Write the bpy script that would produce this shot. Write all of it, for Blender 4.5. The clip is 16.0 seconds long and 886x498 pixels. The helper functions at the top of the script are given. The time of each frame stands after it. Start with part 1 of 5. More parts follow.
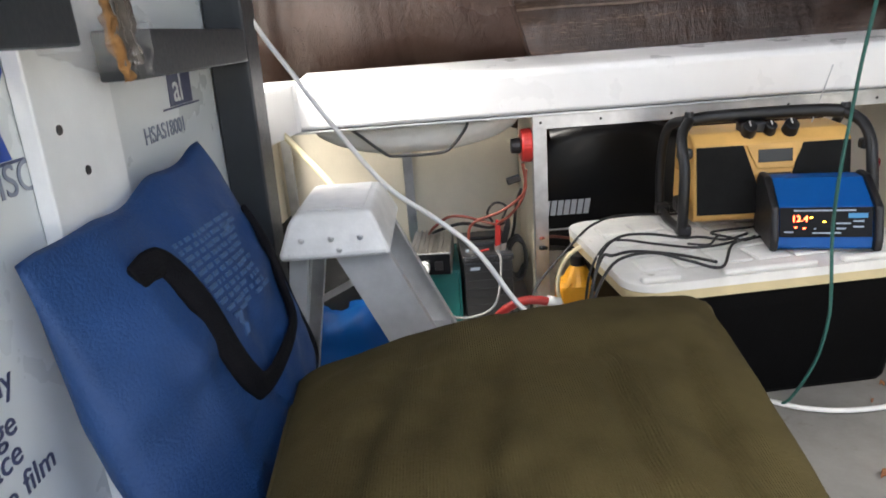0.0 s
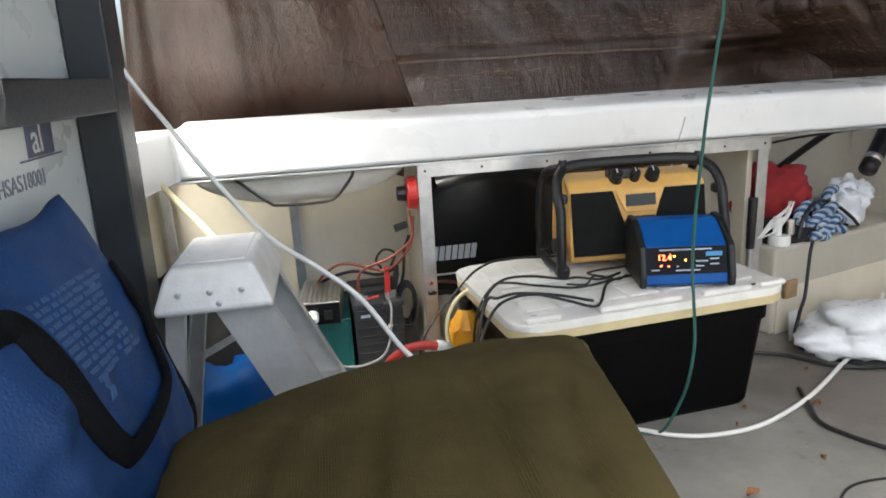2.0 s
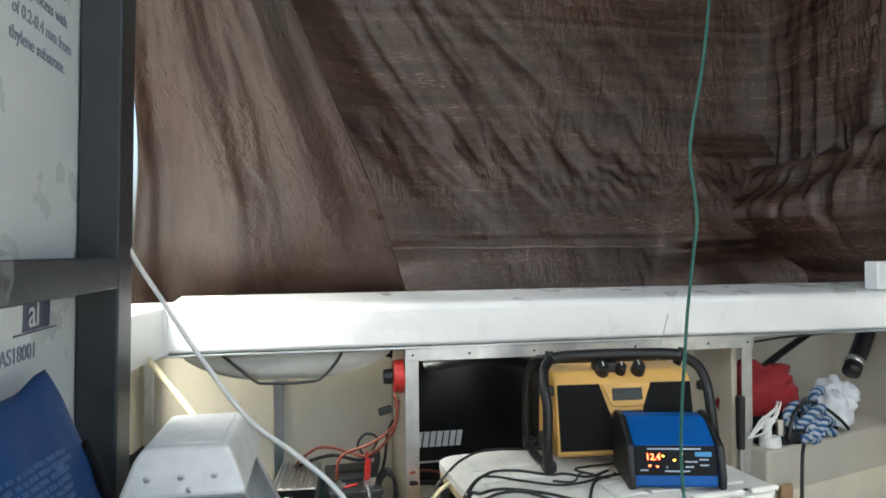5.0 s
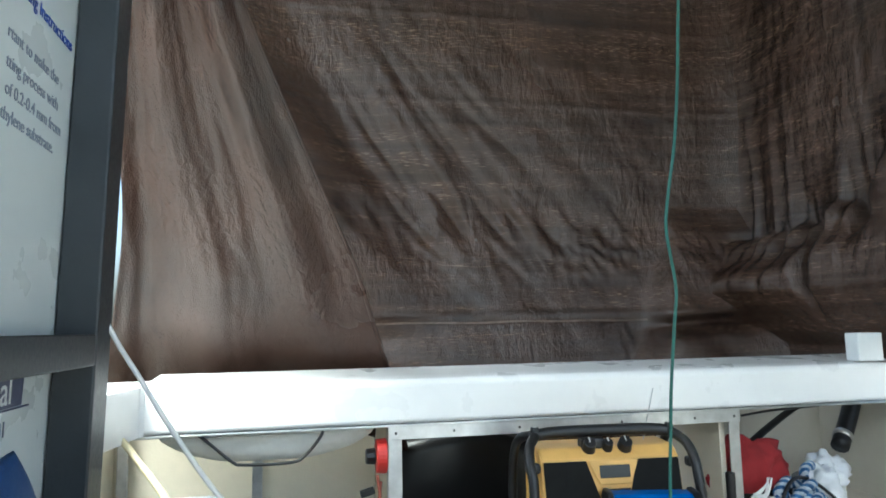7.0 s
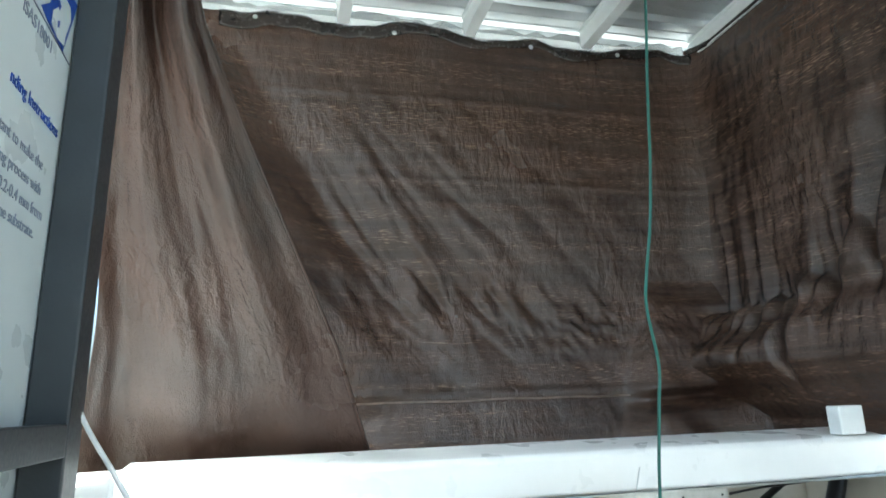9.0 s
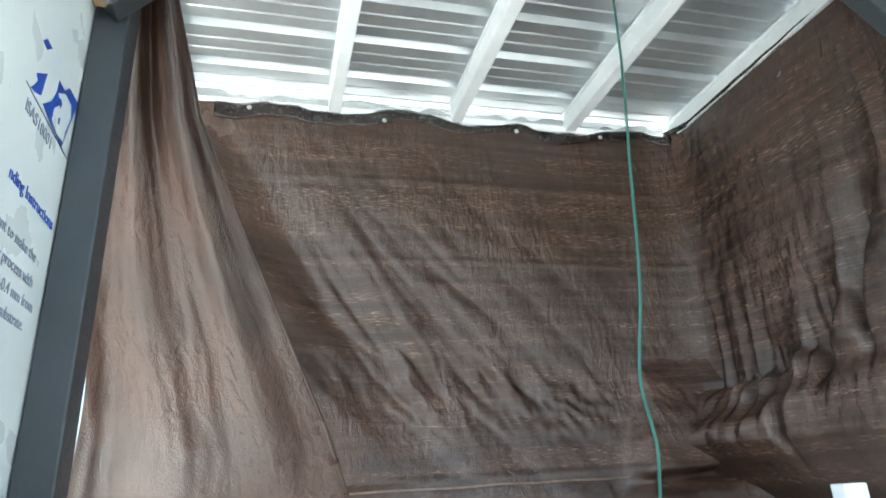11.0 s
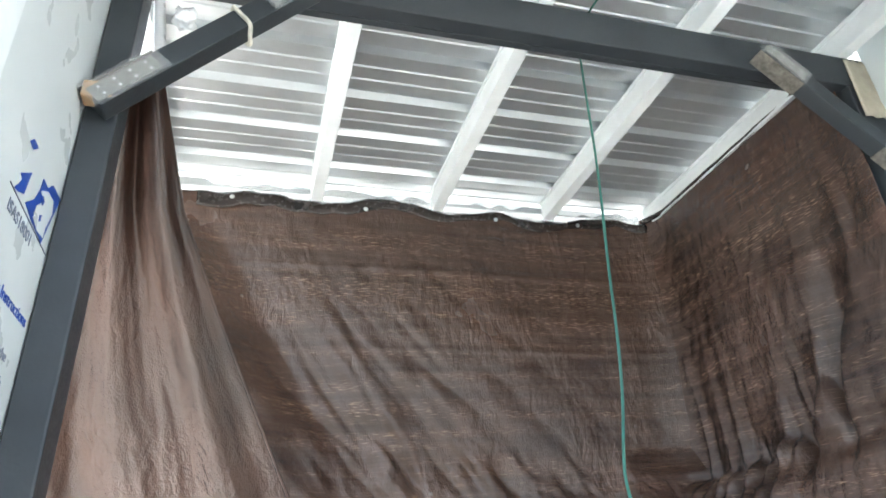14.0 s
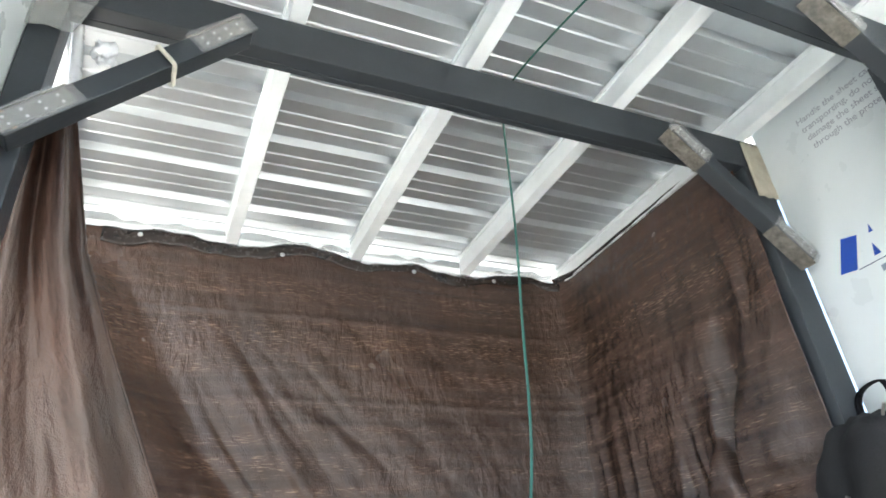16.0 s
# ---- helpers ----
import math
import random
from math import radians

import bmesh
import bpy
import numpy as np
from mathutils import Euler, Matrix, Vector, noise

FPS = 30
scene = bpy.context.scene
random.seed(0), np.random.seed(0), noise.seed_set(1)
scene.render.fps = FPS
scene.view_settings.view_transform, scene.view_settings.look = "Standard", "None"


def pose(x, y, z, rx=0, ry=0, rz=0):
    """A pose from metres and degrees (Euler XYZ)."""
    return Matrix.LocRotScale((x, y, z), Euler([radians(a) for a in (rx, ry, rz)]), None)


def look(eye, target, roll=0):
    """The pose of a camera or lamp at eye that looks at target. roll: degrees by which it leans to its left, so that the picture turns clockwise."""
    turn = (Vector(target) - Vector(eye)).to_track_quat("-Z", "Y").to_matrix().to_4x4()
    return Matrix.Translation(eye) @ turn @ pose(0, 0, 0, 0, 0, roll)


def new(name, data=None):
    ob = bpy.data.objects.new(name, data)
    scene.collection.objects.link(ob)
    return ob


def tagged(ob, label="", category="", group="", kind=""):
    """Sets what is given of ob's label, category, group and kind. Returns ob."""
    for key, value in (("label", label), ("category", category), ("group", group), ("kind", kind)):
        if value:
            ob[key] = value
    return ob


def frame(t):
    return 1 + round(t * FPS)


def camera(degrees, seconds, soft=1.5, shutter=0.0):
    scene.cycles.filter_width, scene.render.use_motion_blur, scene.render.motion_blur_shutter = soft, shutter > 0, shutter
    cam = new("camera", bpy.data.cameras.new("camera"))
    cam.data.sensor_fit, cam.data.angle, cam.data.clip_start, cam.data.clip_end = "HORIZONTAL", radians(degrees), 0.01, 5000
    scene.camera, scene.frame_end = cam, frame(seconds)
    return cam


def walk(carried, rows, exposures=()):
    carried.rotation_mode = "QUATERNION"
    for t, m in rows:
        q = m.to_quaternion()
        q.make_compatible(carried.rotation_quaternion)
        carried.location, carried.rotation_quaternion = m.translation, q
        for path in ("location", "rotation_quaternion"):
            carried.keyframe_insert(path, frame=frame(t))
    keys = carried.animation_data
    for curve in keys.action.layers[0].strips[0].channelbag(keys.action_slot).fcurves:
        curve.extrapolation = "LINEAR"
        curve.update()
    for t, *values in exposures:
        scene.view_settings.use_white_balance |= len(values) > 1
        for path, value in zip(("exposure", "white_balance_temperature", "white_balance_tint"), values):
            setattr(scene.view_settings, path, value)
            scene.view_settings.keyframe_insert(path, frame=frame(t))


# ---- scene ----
from mathutils.bvhtree import BVHTree

cam = camera(68.0, 16.0, soft=1.7, shutter=0.3)
PATH = [
    (0.0, -0.043, 0.046, 0.908, 71.51, 4.15, -1.12),
    (0.5, -0.036, 0.041, 0.912, 73.36, 4.55, -3.20),
    (1.0, -0.028, 0.039, 0.910, 73.32, 4.60, -6.34),
    (1.5, -0.023, 0.038, 0.908, 73.23, 4.23, -8.90),
    (2.0, -0.023, 0.035, 0.914, 74.86, 3.23, -10.34),
    (2.5, -0.023, 0.035, 0.920, 77.79, 3.95, -9.38),
    (3.0, -0.023, 0.033, 0.923, 79.98, 3.01, -9.60),
    (3.5, -0.022, 0.030, 0.926, 81.51, 3.16, -10.07),
    (4.0, -0.023, 0.027, 0.931, 84.00, 2.25, -9.63),
    (4.5, -0.022, 0.020, 0.941, 87.48, 0.88, -10.18),
    (7.0, -0.015, 0.002, 0.935, 96.84, 1.04, -12.05),
    (7.5, -0.020, 0.003, 0.937, 98.97, 1.01, -12.40),
    (8.0, -0.023, -0.000, 0.943, 100.19, 1.10, -12.85),
    (8.5, -0.026, -0.000, 0.946, 101.78, 1.40, -13.68),
    (9.0, -0.028, -0.001, 0.948, 103.19, 1.97, -13.91),
    (11.5, -0.030, -0.020, 0.959, 111.31, 3.36, -14.37),
    (12.0, -0.027, -0.026, 0.963, 112.53, 3.03, -14.28),
    (12.5, -0.029, -0.026, 0.964, 114.12, 4.05, -14.23),
    (13.0, -0.030, -0.025, 0.968, 114.97, 4.23, -14.28),
    (13.5, -0.035, -0.029, 0.976, 116.05, 3.99, -14.98),
    (14.0, -0.033, -0.029, 0.980, 116.97, 4.01, -15.81),
    (14.5, -0.039, -0.032, 0.987, 118.13, 4.47, -16.23),
    (15.0, -0.039, -0.038, 0.993, 119.41, 4.71, -17.27),
    (15.5, -0.046, -0.035, 1.007, 119.91, 5.34, -20.85),
    (16.0, -0.041, -0.041, 1.003, 120.38, 4.95, -23.55),
]
EXPOSURES = [(0.0, 2.2, 6450, 6), (2.0, 2.15, 6400, 3), (4.7, 2.08, 6300, -2), (7.0, 2.25, 5700, -8), (9.0, 2.45, 5650, -10), (12.0, 3.28, 5750, -4), (16.0, 3.1, 6050, 1)]
walk(cam, [(t, pose(x, y, z, rx, ry, rz)) for t, x, y, z, rx, ry, rz in PATH], EXPOSURES)

# ---- world and light ----
world = bpy.data.worlds.new("overcast_sky")
scene.world = world
world.use_nodes = True
wn = world.node_tree
sky = wn.nodes.new("ShaderNodeTexSky")
sky.sky_type = "NISHITA"
sky.sun_disc = False
sky.sun_elevation = radians(64)
sky.sun_rotation = radians(228)
sky.dust_density = 8.0
sky.air_density = 0.8
sky.ozone_density = 1.0
wn.links.new(sky.outputs[0], wn.nodes["Background"].inputs[0])
wn.nodes["Background"].inputs[1].default_value = 0.15
sun = new("sun", bpy.data.lights.new("sun", "SUN"))
sun.data.energy = 1.9
sun.data.angle = radians(30)
sun.data.color = (1.0, 0.985, 0.96)
sun.matrix_world = look((-3.2, -2.9, 8.9), (0.0, 0.0, 0.0))


# ---- materials ----
def mat(name, base, rough=0.5, metal=0.0, var=0.2, scale=6.0, bump=0.15, bscale=120.0, second=None, mix=0.5, wave=None, trans=0.0, spec=0.5, coat=0.0):
    """A surface with two scales of variation. second: colour of stains; wave: (axis, scale, strength) of a fine ribbing."""
    m = bpy.data.materials.new(name)
    m.use_nodes = True
    n, l = m.node_tree.nodes, m.node_tree.links
    b = n["Principled BSDF"]
    co = n.new("ShaderNodeTexCoord")
    big = n.new("ShaderNodeTexNoise")
    big.inputs["Scale"].default_value = scale
    big.inputs["Detail"].default_value = 6
    big.inputs["Roughness"].default_value = 0.62
    fine = n.new("ShaderNodeTexNoise")
    fine.inputs["Scale"].default_value = bscale
    fine.inputs["Detail"].default_value = 4
    for q in (big, fine):
        l.new(co.outputs["Object"], q.inputs["Vector"])
    ramp = n.new("ShaderNodeValToRGB")
    dark = [c * (1 - var) for c in base]
    light = [min(1.0, c * (1 + var * 0.5)) for c in base]
    ramp.color_ramp.elements[0].position, ramp.color_ramp.elements[0].color = 0.3, (*dark, 1)
    ramp.color_ramp.elements[1].position, ramp.color_ramp.elements[1].color = 0.7, (*light, 1)
    l.new(big.outputs["Fac"], ramp.inputs["Fac"])
    colour = ramp.outputs["Color"]
    if second:
        stain = n.new("ShaderNodeTexNoise")
        stain.inputs["Scale"].default_value = scale * 2.3
        stain.inputs["Detail"].default_value = 8
        stain.inputs["Roughness"].default_value = 0.7
        l.new(co.outputs["Object"], stain.inputs["Vector"])
        cut = n.new("ShaderNodeValToRGB")
        cut.color_ramp.elements[0].position = 0.5 + 0.25 * (1 - mix)
        cut.color_ramp.elements[1].position = 0.62 + 0.25 * (1 - mix)
        l.new(stain.outputs["Fac"], cut.inputs["Fac"])
        mx = n.new("ShaderNodeMix")
        mx.data_type = "RGBA"
        l.new(cut.outputs["Color"], mx.inputs["Factor"])
        l.new(colour, mx.inputs["A"])
        mx.inputs["B"].default_value = (*second, 1)
        colour = mx.outputs["Result"]
    l.new(colour, b.inputs["Base Color"])
    rr = n.new("ShaderNodeMapRange")
    rr.inputs["To Min"].default_value = max(0.03, rough - 0.12)
    rr.inputs["To Max"].default_value = min(1.0, rough + 0.12)
    l.new(fine.outputs["Fac"], rr.inputs["Value"])
    l.new(rr.outputs["Result"], b.inputs["Roughness"])
    b.inputs["Metallic"].default_value = metal
    b.inputs["Specular IOR Level"].default_value = spec
    b.inputs["Coat Weight"].default_value = coat
    b.inputs["Transmission Weight"].default_value = trans
    height = fine.outputs["Fac"]
    if wave:
        wv = n.new("ShaderNodeTexWave")
        wv.bands_direction = wave[0]
        wv.inputs["Scale"].default_value = wave[1]
        wv.inputs["Distortion"].default_value = 0.4
        l.new(co.outputs["Object"], wv.inputs["Vector"])
        add = n.new("ShaderNodeMath")
        add.operation = "MULTIPLY_ADD"
        l.new(wv.outputs["Fac"], add.inputs[0])
        add.inputs[1].default_value = wave[2]
        l.new(fine.outputs["Fac"], add.inputs[2])
        height = add.outputs[0]
    if bump:
        bp = n.new("ShaderNodeBump")
        bp.inputs["Strength"].default_value = bump
        bp.inputs["Distance"].default_value = 0.004
        l.new(height, bp.inputs["Height"])
        l.new(bp.outputs["Normal"], b.inputs["Normal"])
    return m


def glow(name, colour, strength):
    m = bpy.data.materials.new(name)
    m.use_nodes = True
    b = m.node_tree.nodes["Principled BSDF"]
    b.inputs["Base Color"].default_value = (*colour, 1)
    b.inputs["Emission Color"].default_value = (*colour, 1)
    b.inputs["Emission Strength"].default_value = strength
    return m


def tarp_material(name, base, grain=(1.6, 1.6, 34.0), wear_leak=(0.34, 0.25, 0.19), crinkle=0.6, bands=(), streaky=0.4, dashes=(0.61, 0.7), spec=0.6):
    """Woven polyethylene sheet: brown, half glossy, with a fine weave, worn bands along it and a little light through."""
    m = bpy.data.materials.new(name)
    m.use_nodes = True
    n, l = m.node_tree.nodes, m.node_tree.links
    b = n["Principled BSDF"]
    co = n.new("ShaderNodeTexCoord")
    mp = n.new("ShaderNodeMapping")
    mp.inputs["Scale"].default_value = grain
    l.new(co.outputs["Object"], mp.inputs["Vector"])
    streak = n.new("ShaderNodeTexNoise")
    streak.inputs["Scale"].default_value = 1.0
    streak.inputs["Detail"].default_value = 5
    l.new(mp.outputs["Vector"], streak.inputs["Vector"])
    cloud = n.new("ShaderNodeTexNoise")
    cloud.inputs["Scale"].default_value = 2.2
    cloud.inputs["Detail"].default_value = 5
    l.new(co.outputs["Object"], cloud.inputs["Vector"])
    mul = n.new("ShaderNodeMath")
    mul.operation = "MULTIPLY_ADD"
    l.new(streak.outputs["Fac"], mul.inputs[0])
    mul.inputs[1].default_value = streaky
    half = n.new("ShaderNodeMath")
    half.operation = "MULTIPLY"
    half.inputs[1].default_value = 1.0 - streaky
    l.new(cloud.outputs["Fac"], half.inputs[0])
    l.new(half.outputs[0], mul.inputs[2])
    ramp = n.new("ShaderNodeValToRGB")
    r = ramp.color_ramp
    r.elements[0].position, r.elements[0].color = 0.36, (*[c * 0.7 for c in base], 1)
    r.elements[1].position, r.elements[1].color = 0.62, (*[c * 1.6 for c in base], 1)
    l.new(mul.outputs[0], ramp.inputs["Fac"])
    # pale dashes: worn weave, plus pinholes of daylight drawn as base colour
    ms_ = n.new("ShaderNodeMapping")
    ms_.inputs["Scale"].default_value = (26.0, 26.0, 300.0)
    l.new(co.outputs["Object"], ms_.inputs["Vector"])
    speck = n.new("ShaderNodeTexNoise")
    speck.inputs["Scale"].default_value = 1.0
    speck.inputs["Detail"].default_value = 2
    l.new(ms_.outputs["Vector"], speck.inputs["Vector"])
    cut = n.new("ShaderNodeValToRGB")
    cut.color_ramp.elements[0].position, cut.color_ramp.elements[1].position = dashes
    l.new(speck.outputs["Fac"], cut.inputs["Fac"])
    worn = n.new("ShaderNodeMath")
    worn.operation = "MULTIPLY"
    l.new(cut.outputs["Color"], worn.inputs[0])
    bandy = n.new("ShaderNodeMapRange")
    bandy.inputs["From Min"].default_value = 0.45
    bandy.inputs["From Max"].default_value = 0.68
    l.new(streak.outputs["Fac"], bandy.inputs["Value"])
    amount = bandy.outputs["Result"]
    if bands:
        # stretches along the sheet where the coating has rubbed off
        sep = n.new("ShaderNodeSeparateXYZ")
        l.new(co.outputs["Object"], sep.inputs[0])
        for height_, half_, more in bands:
            away = n.new("ShaderNodeMath")
            away.operation = "SUBTRACT"
            l.new(sep.outputs["Z"], away.inputs[0])
            away.inputs[1].default_value = height_
            size_ = n.new("ShaderNodeMath")
            size_.operation = "ABSOLUTE"
            l.new(away.outputs[0], size_.inputs[0])
            near_ = n.new("ShaderNodeMapRange")
            near_.inputs["From Min"].default_value = half_
            near_.inputs["From Max"].default_value = half_ * 0.3
            near_.inputs["To Max"].default_value = more
            l.new(size_.outputs[0], near_.inputs["Value"])
            plus = n.new("ShaderNodeMath")
            plus.operation = "ADD"
            l.new(amount, plus.inputs[0])
            l.new(near_.outputs["Result"], plus.inputs[1])
            amount = plus.outputs[0]
    l.new(amount, worn.inputs[1])
    mx = n.new("ShaderNodeMix")
    mx.data_type = "RGBA"
    l.new(worn.outputs[0], mx.inputs["Factor"])
    l.new(ramp.outputs["Color"], mx.inputs["A"])
    mx.inputs["B"].default_value = (*wear_leak, 1)
    l.new(mx.outputs["Result"], b.inputs["Base Color"])
    gloss = n.new("ShaderNodeMapRange")
    gloss.inputs["To Min"].default_value = 0.14
    gloss.inputs["To Max"].default_value = 0.34
    l.new(cloud.outputs["Fac"], gloss.inputs["Value"])
    l.new(gloss.outputs["Result"], b.inputs["Roughness"])
    weave = n.new("ShaderNodeTexNoise")
    weave.inputs["Scale"].default_value = 1.0
    weave.inputs["Detail"].default_value = 3
    mw = n.new("ShaderNodeMapping")
    mw.inputs["Scale"].default_value = (260.0, 260.0, 90.0)
    l.new(co.outputs["Object"], mw.inputs["Vector"])
    l.new(mw.outputs["Vector"], weave.inputs["Vector"])
    crease = n.new("ShaderNodeTexNoise")
    crease.noise_type = "RIDGED_MULTIFRACTAL"
    crease.inputs["Scale"].default_value = 4.5
    crease.inputs["Detail"].default_value = 4
    crease.inputs["Distortion"].default_value = 0.6
    l.new(co.outputs["Object"], crease.inputs["Vector"])
    ht = n.new("ShaderNodeMath")
    ht.operation = "MULTIPLY_ADD"
    l.new(crease.outputs["Fac"], ht.inputs[0])
    ht.inputs[1].default_value = 1.6
    # short upright puckers, in patches
    mk = n.new("ShaderNodeMapping")
    mk.inputs["Scale"].default_value = (34.0, 34.0, 12.0)
    mk.inputs["Rotation"].default_value = (0.0, 0.25, 0.0)
    l.new(co.outputs["Object"], mk.inputs["Vector"])
    pucker = n.new("ShaderNodeTexNoise")
    pucker.inputs["Scale"].default_value = 1.0
    pucker.inputs["Detail"].default_value = 3
    pucker.inputs["Distortion"].default_value = 0.8
    l.new(mk.outputs["Vector"], pucker.inputs["Vector"])
    patch = n.new("ShaderNodeMapRange")
    patch.inputs["From Min"].default_value = 0.42
    patch.inputs["From Max"].default_value = 0.6
    patch.inputs["To Max"].default_value = 3.2
    l.new(cloud.outputs["Fac"], patch.inputs["Value"])
    pk = n.new("ShaderNodeMath")
    pk.operation = "MULTIPLY_ADD"
    l.new(pucker.outputs["Fac"], pk.inputs[0])
    l.new(patch.outputs["Result"], pk.inputs[1])
    l.new(weave.outputs["Fac"], pk.inputs[2])
    l.new(pk.outputs[0], ht.inputs[2])
    bp = n.new("ShaderNodeBump")
    bp.inputs["Strength"].default_value = crinkle
    bp.inputs["Distance"].default_value = 0.007
    b.inputs["Specular IOR Level"].default_value = spec
    l.new(ht.outputs[0], bp.inputs["Height"])
    l.new(bp.outputs["Normal"], b.inputs["Normal"])
    tl = n.new("ShaderNodeBsdfTranslucent")
    tl.inputs["Color"].default_value = (base[0] * 1.6, base[1] * 1.1, base[2], 1)
    ms = n.new("ShaderNodeMixShader")
    ms.inputs[0].default_value = 0.12
    out = n["Material Output"]
    l.new(b.outputs[0], ms.inputs[1])
    l.new(tl.outputs[0], ms.inputs[2])
    l.new(ms.outputs[0], out.inputs["Surface"])
    return m


M = {}
M["deck"] = mat("deck_paint", (0.255, 0.245, 0.228), 0.6, var=0.3, scale=4, second=(0.13, 0.11, 0.085), mix=0.6, bump=0.25, bscale=90)
# a broad muddy stain beside the tote
dn, dl = M["deck"].node_tree.nodes, M["deck"].node_tree.links
dco = dn.new("ShaderNodeTexCoord")
dwarp = dn.new("ShaderNodeTexNoise")
dwarp.inputs["Scale"].default_value = 5.0
dwarp.inputs["Detail"].default_value = 6
dl.new(dco.outputs["Object"], dwarp.inputs["Vector"])
ddist = dn.new("ShaderNodeVectorMath")
ddist.operation = "DISTANCE"
dl.new(dco.outputs["Object"], ddist.inputs[0])
ddist.inputs[1].default_value = (1.34, 1.5, 0.0)
dadd = dn.new("ShaderNodeMath")
dadd.operation = "MULTIPLY_ADD"
dl.new(dwarp.outputs["Fac"], dadd.inputs[0])
dadd.inputs[1].default_value = 0.5
dl.new(ddist.outputs["Value"], dadd.inputs[2])
drange = dn.new("ShaderNodeMapRange")
drange.inputs["From Min"].default_value = 0.62
drange.inputs["From Max"].default_value = 0.44
drange.inputs["To Max"].default_value = 0.6
dl.new(dadd.outputs[0], drange.inputs["Value"])
dmix = dn.new("ShaderNodeMix")
dmix.data_type = "RGBA"
dold = dn["Principled BSDF"].inputs["Base Color"].links[0].from_socket
dl.new(drange.outputs["Result"], dmix.inputs["Factor"])
dl.new(dold, dmix.inputs["A"])
dmix.inputs["B"].default_value = (0.1, 0.078, 0.058, 1)
dl.new(dmix.outputs["Result"], dn["Principled BSDF"].inputs["Base Color"])
# darker than the port cream: starboard's dimness is put into the colour
M["locker"] = mat("dimmed_stained_gelcoat", (0.52, 0.485, 0.41), 0.5, var=0.12, scale=4, second=(0.36, 0.31, 0.24), mix=0.3, bump=0.1)
# outdoor ground, kept pale so that it throws light up under the roof
M["earth"] = mat("pale_bounce_ground", (0.42, 0.4, 0.37), 0.9, var=0.5, scale=2, bump=0.5, bscale=30)
M["gelcoat"] = mat("white_gelcoat", (0.86, 0.86, 0.855), 0.3, var=0.05, scale=5, second=(0.72, 0.71, 0.69), mix=0.12, bump=0.0, bscale=9, coat=0.2)
M["cream"] = mat("cream_hull", (0.74, 0.68, 0.55), 0.55, var=0.12, scale=4, second=(0.55, 0.46, 0.32), mix=0.25, bump=0.12)
M["galv"] = mat("aluminium_angle", (0.62, 0.63, 0.64), 0.38, 1.0, var=0.2, scale=18, second=(0.4, 0.41, 0.42), mix=0.4, bump=0.1)
M["ladder"] = mat("dull_aluminium", (0.66, 0.66, 0.65), 0.5, 0.45, var=0.15, scale=14, second=(0.42, 0.42, 0.41), mix=0.3, bump=0.15)
M["ladder_cap"] = mat("scuffed_light_plastic", (0.84, 0.84, 0.82), 0.5, 0.15, var=0.12, scale=20, second=(0.36, 0.36, 0.34), mix=0.35, bump=0.2)
M["roof"] = mat("zinc_roof_sheet", (0.62, 0.65, 0.67), 0.4, 0.75, var=0.15, scale=3, bump=0.0, bscale=7)
M["white_timber"] = mat("white_painted_batten", (0.82, 0.85, 0.86), 0.5, var=0.08, scale=8, second=(0.6, 0.58, 0.53), mix=0.15, bump=0.1)
M["dark_steel"] = mat("charcoal_painted_timber", (0.027, 0.032, 0.037), 0.42, var=0.25, scale=6, second=(0.07, 0.07, 0.075), mix=0.25, bump=0.12)
M["film"] = mat("white_film_board", (0.66, 0.7, 0.71), 0.3, var=0.05, scale=2.5, bump=0.1, bscale=9)
M["blue_print"] = mat("blue_print", (0.012, 0.06, 0.36), 0.4, var=0.05, bump=0)
M["grey_print"] = mat("grey_print", (0.22, 0.25, 0.32), 0.4, var=0.05, bump=0)
M["pale_grey_print"] = mat("pale_grey_print", (0.34, 0.36, 0.4), 0.4, var=0.05, bump=0)
M["dark_print"] = mat("dark_print", (0.06, 0.07, 0.14), 0.4, var=0.05, bump=0)
M["tape"] = mat("clear_brown_tape", (0.15, 0.14, 0.12), 0.2, var=0.5, scale=40, second=(0.2, 0.12, 0.05), mix=0.3, bump=0.6, bscale=60, coat=0.6)
M["plate"] = mat("nail_plate", (0.16, 0.16, 0.155), 0.4, 0.5, var=0.3, scale=25, second=(0.3, 0.25, 0.17), mix=0.25, bump=0.3)
M["raw_edge"] = mat("weathered_raw_board", (0.42, 0.39, 0.31), 0.8, var=0.3, scale=9, second=(0.16, 0.15, 0.13), mix=0.4, bump=0.3)
M["foam"] = mat("orange_brown_foam", (0.26, 0.13, 0.04), 0.9, var=0.5, scale=40, bump=0.9, bscale=90)
M["tarp"] = tarp_material("brown_tarpaulin", (0.053, 0.029, 0.02), (1.1, 1.1, 25.0), (0.24, 0.145, 0.09), streaky=0.5, dashes=(0.57, 0.69), bands=((2.18, 0.09, 0.9), (2.42, 0.06, 0.5), (2.05, 0.03, 0.5), (1.62, 0.02, 0.5), (1.2, 0.03, 0.4)), spec=0.72)
# copy of the brown cloth, darkened in its colour against the light it catches
M["tarp_gathered"] = tarp_material("gathered_brown_tarpaulin", (0.042, 0.0225, 0.0165), (7.0, 7.0, 1.2), (0.06, 0.04, 0.03), 0.42, streaky=0.3, dashes=(0.7, 0.9), spec=0.5)
M["seam"] = mat("worn_seam_thread", (0.16, 0.1, 0.07), 0.5, var=0.5, scale=40, bump=0.3)
M["hem"] = mat("dark_hem_cloth", (0.026, 0.018, 0.015), 0.25, var=0.4, scale=9, bump=0.3, bscale=60)
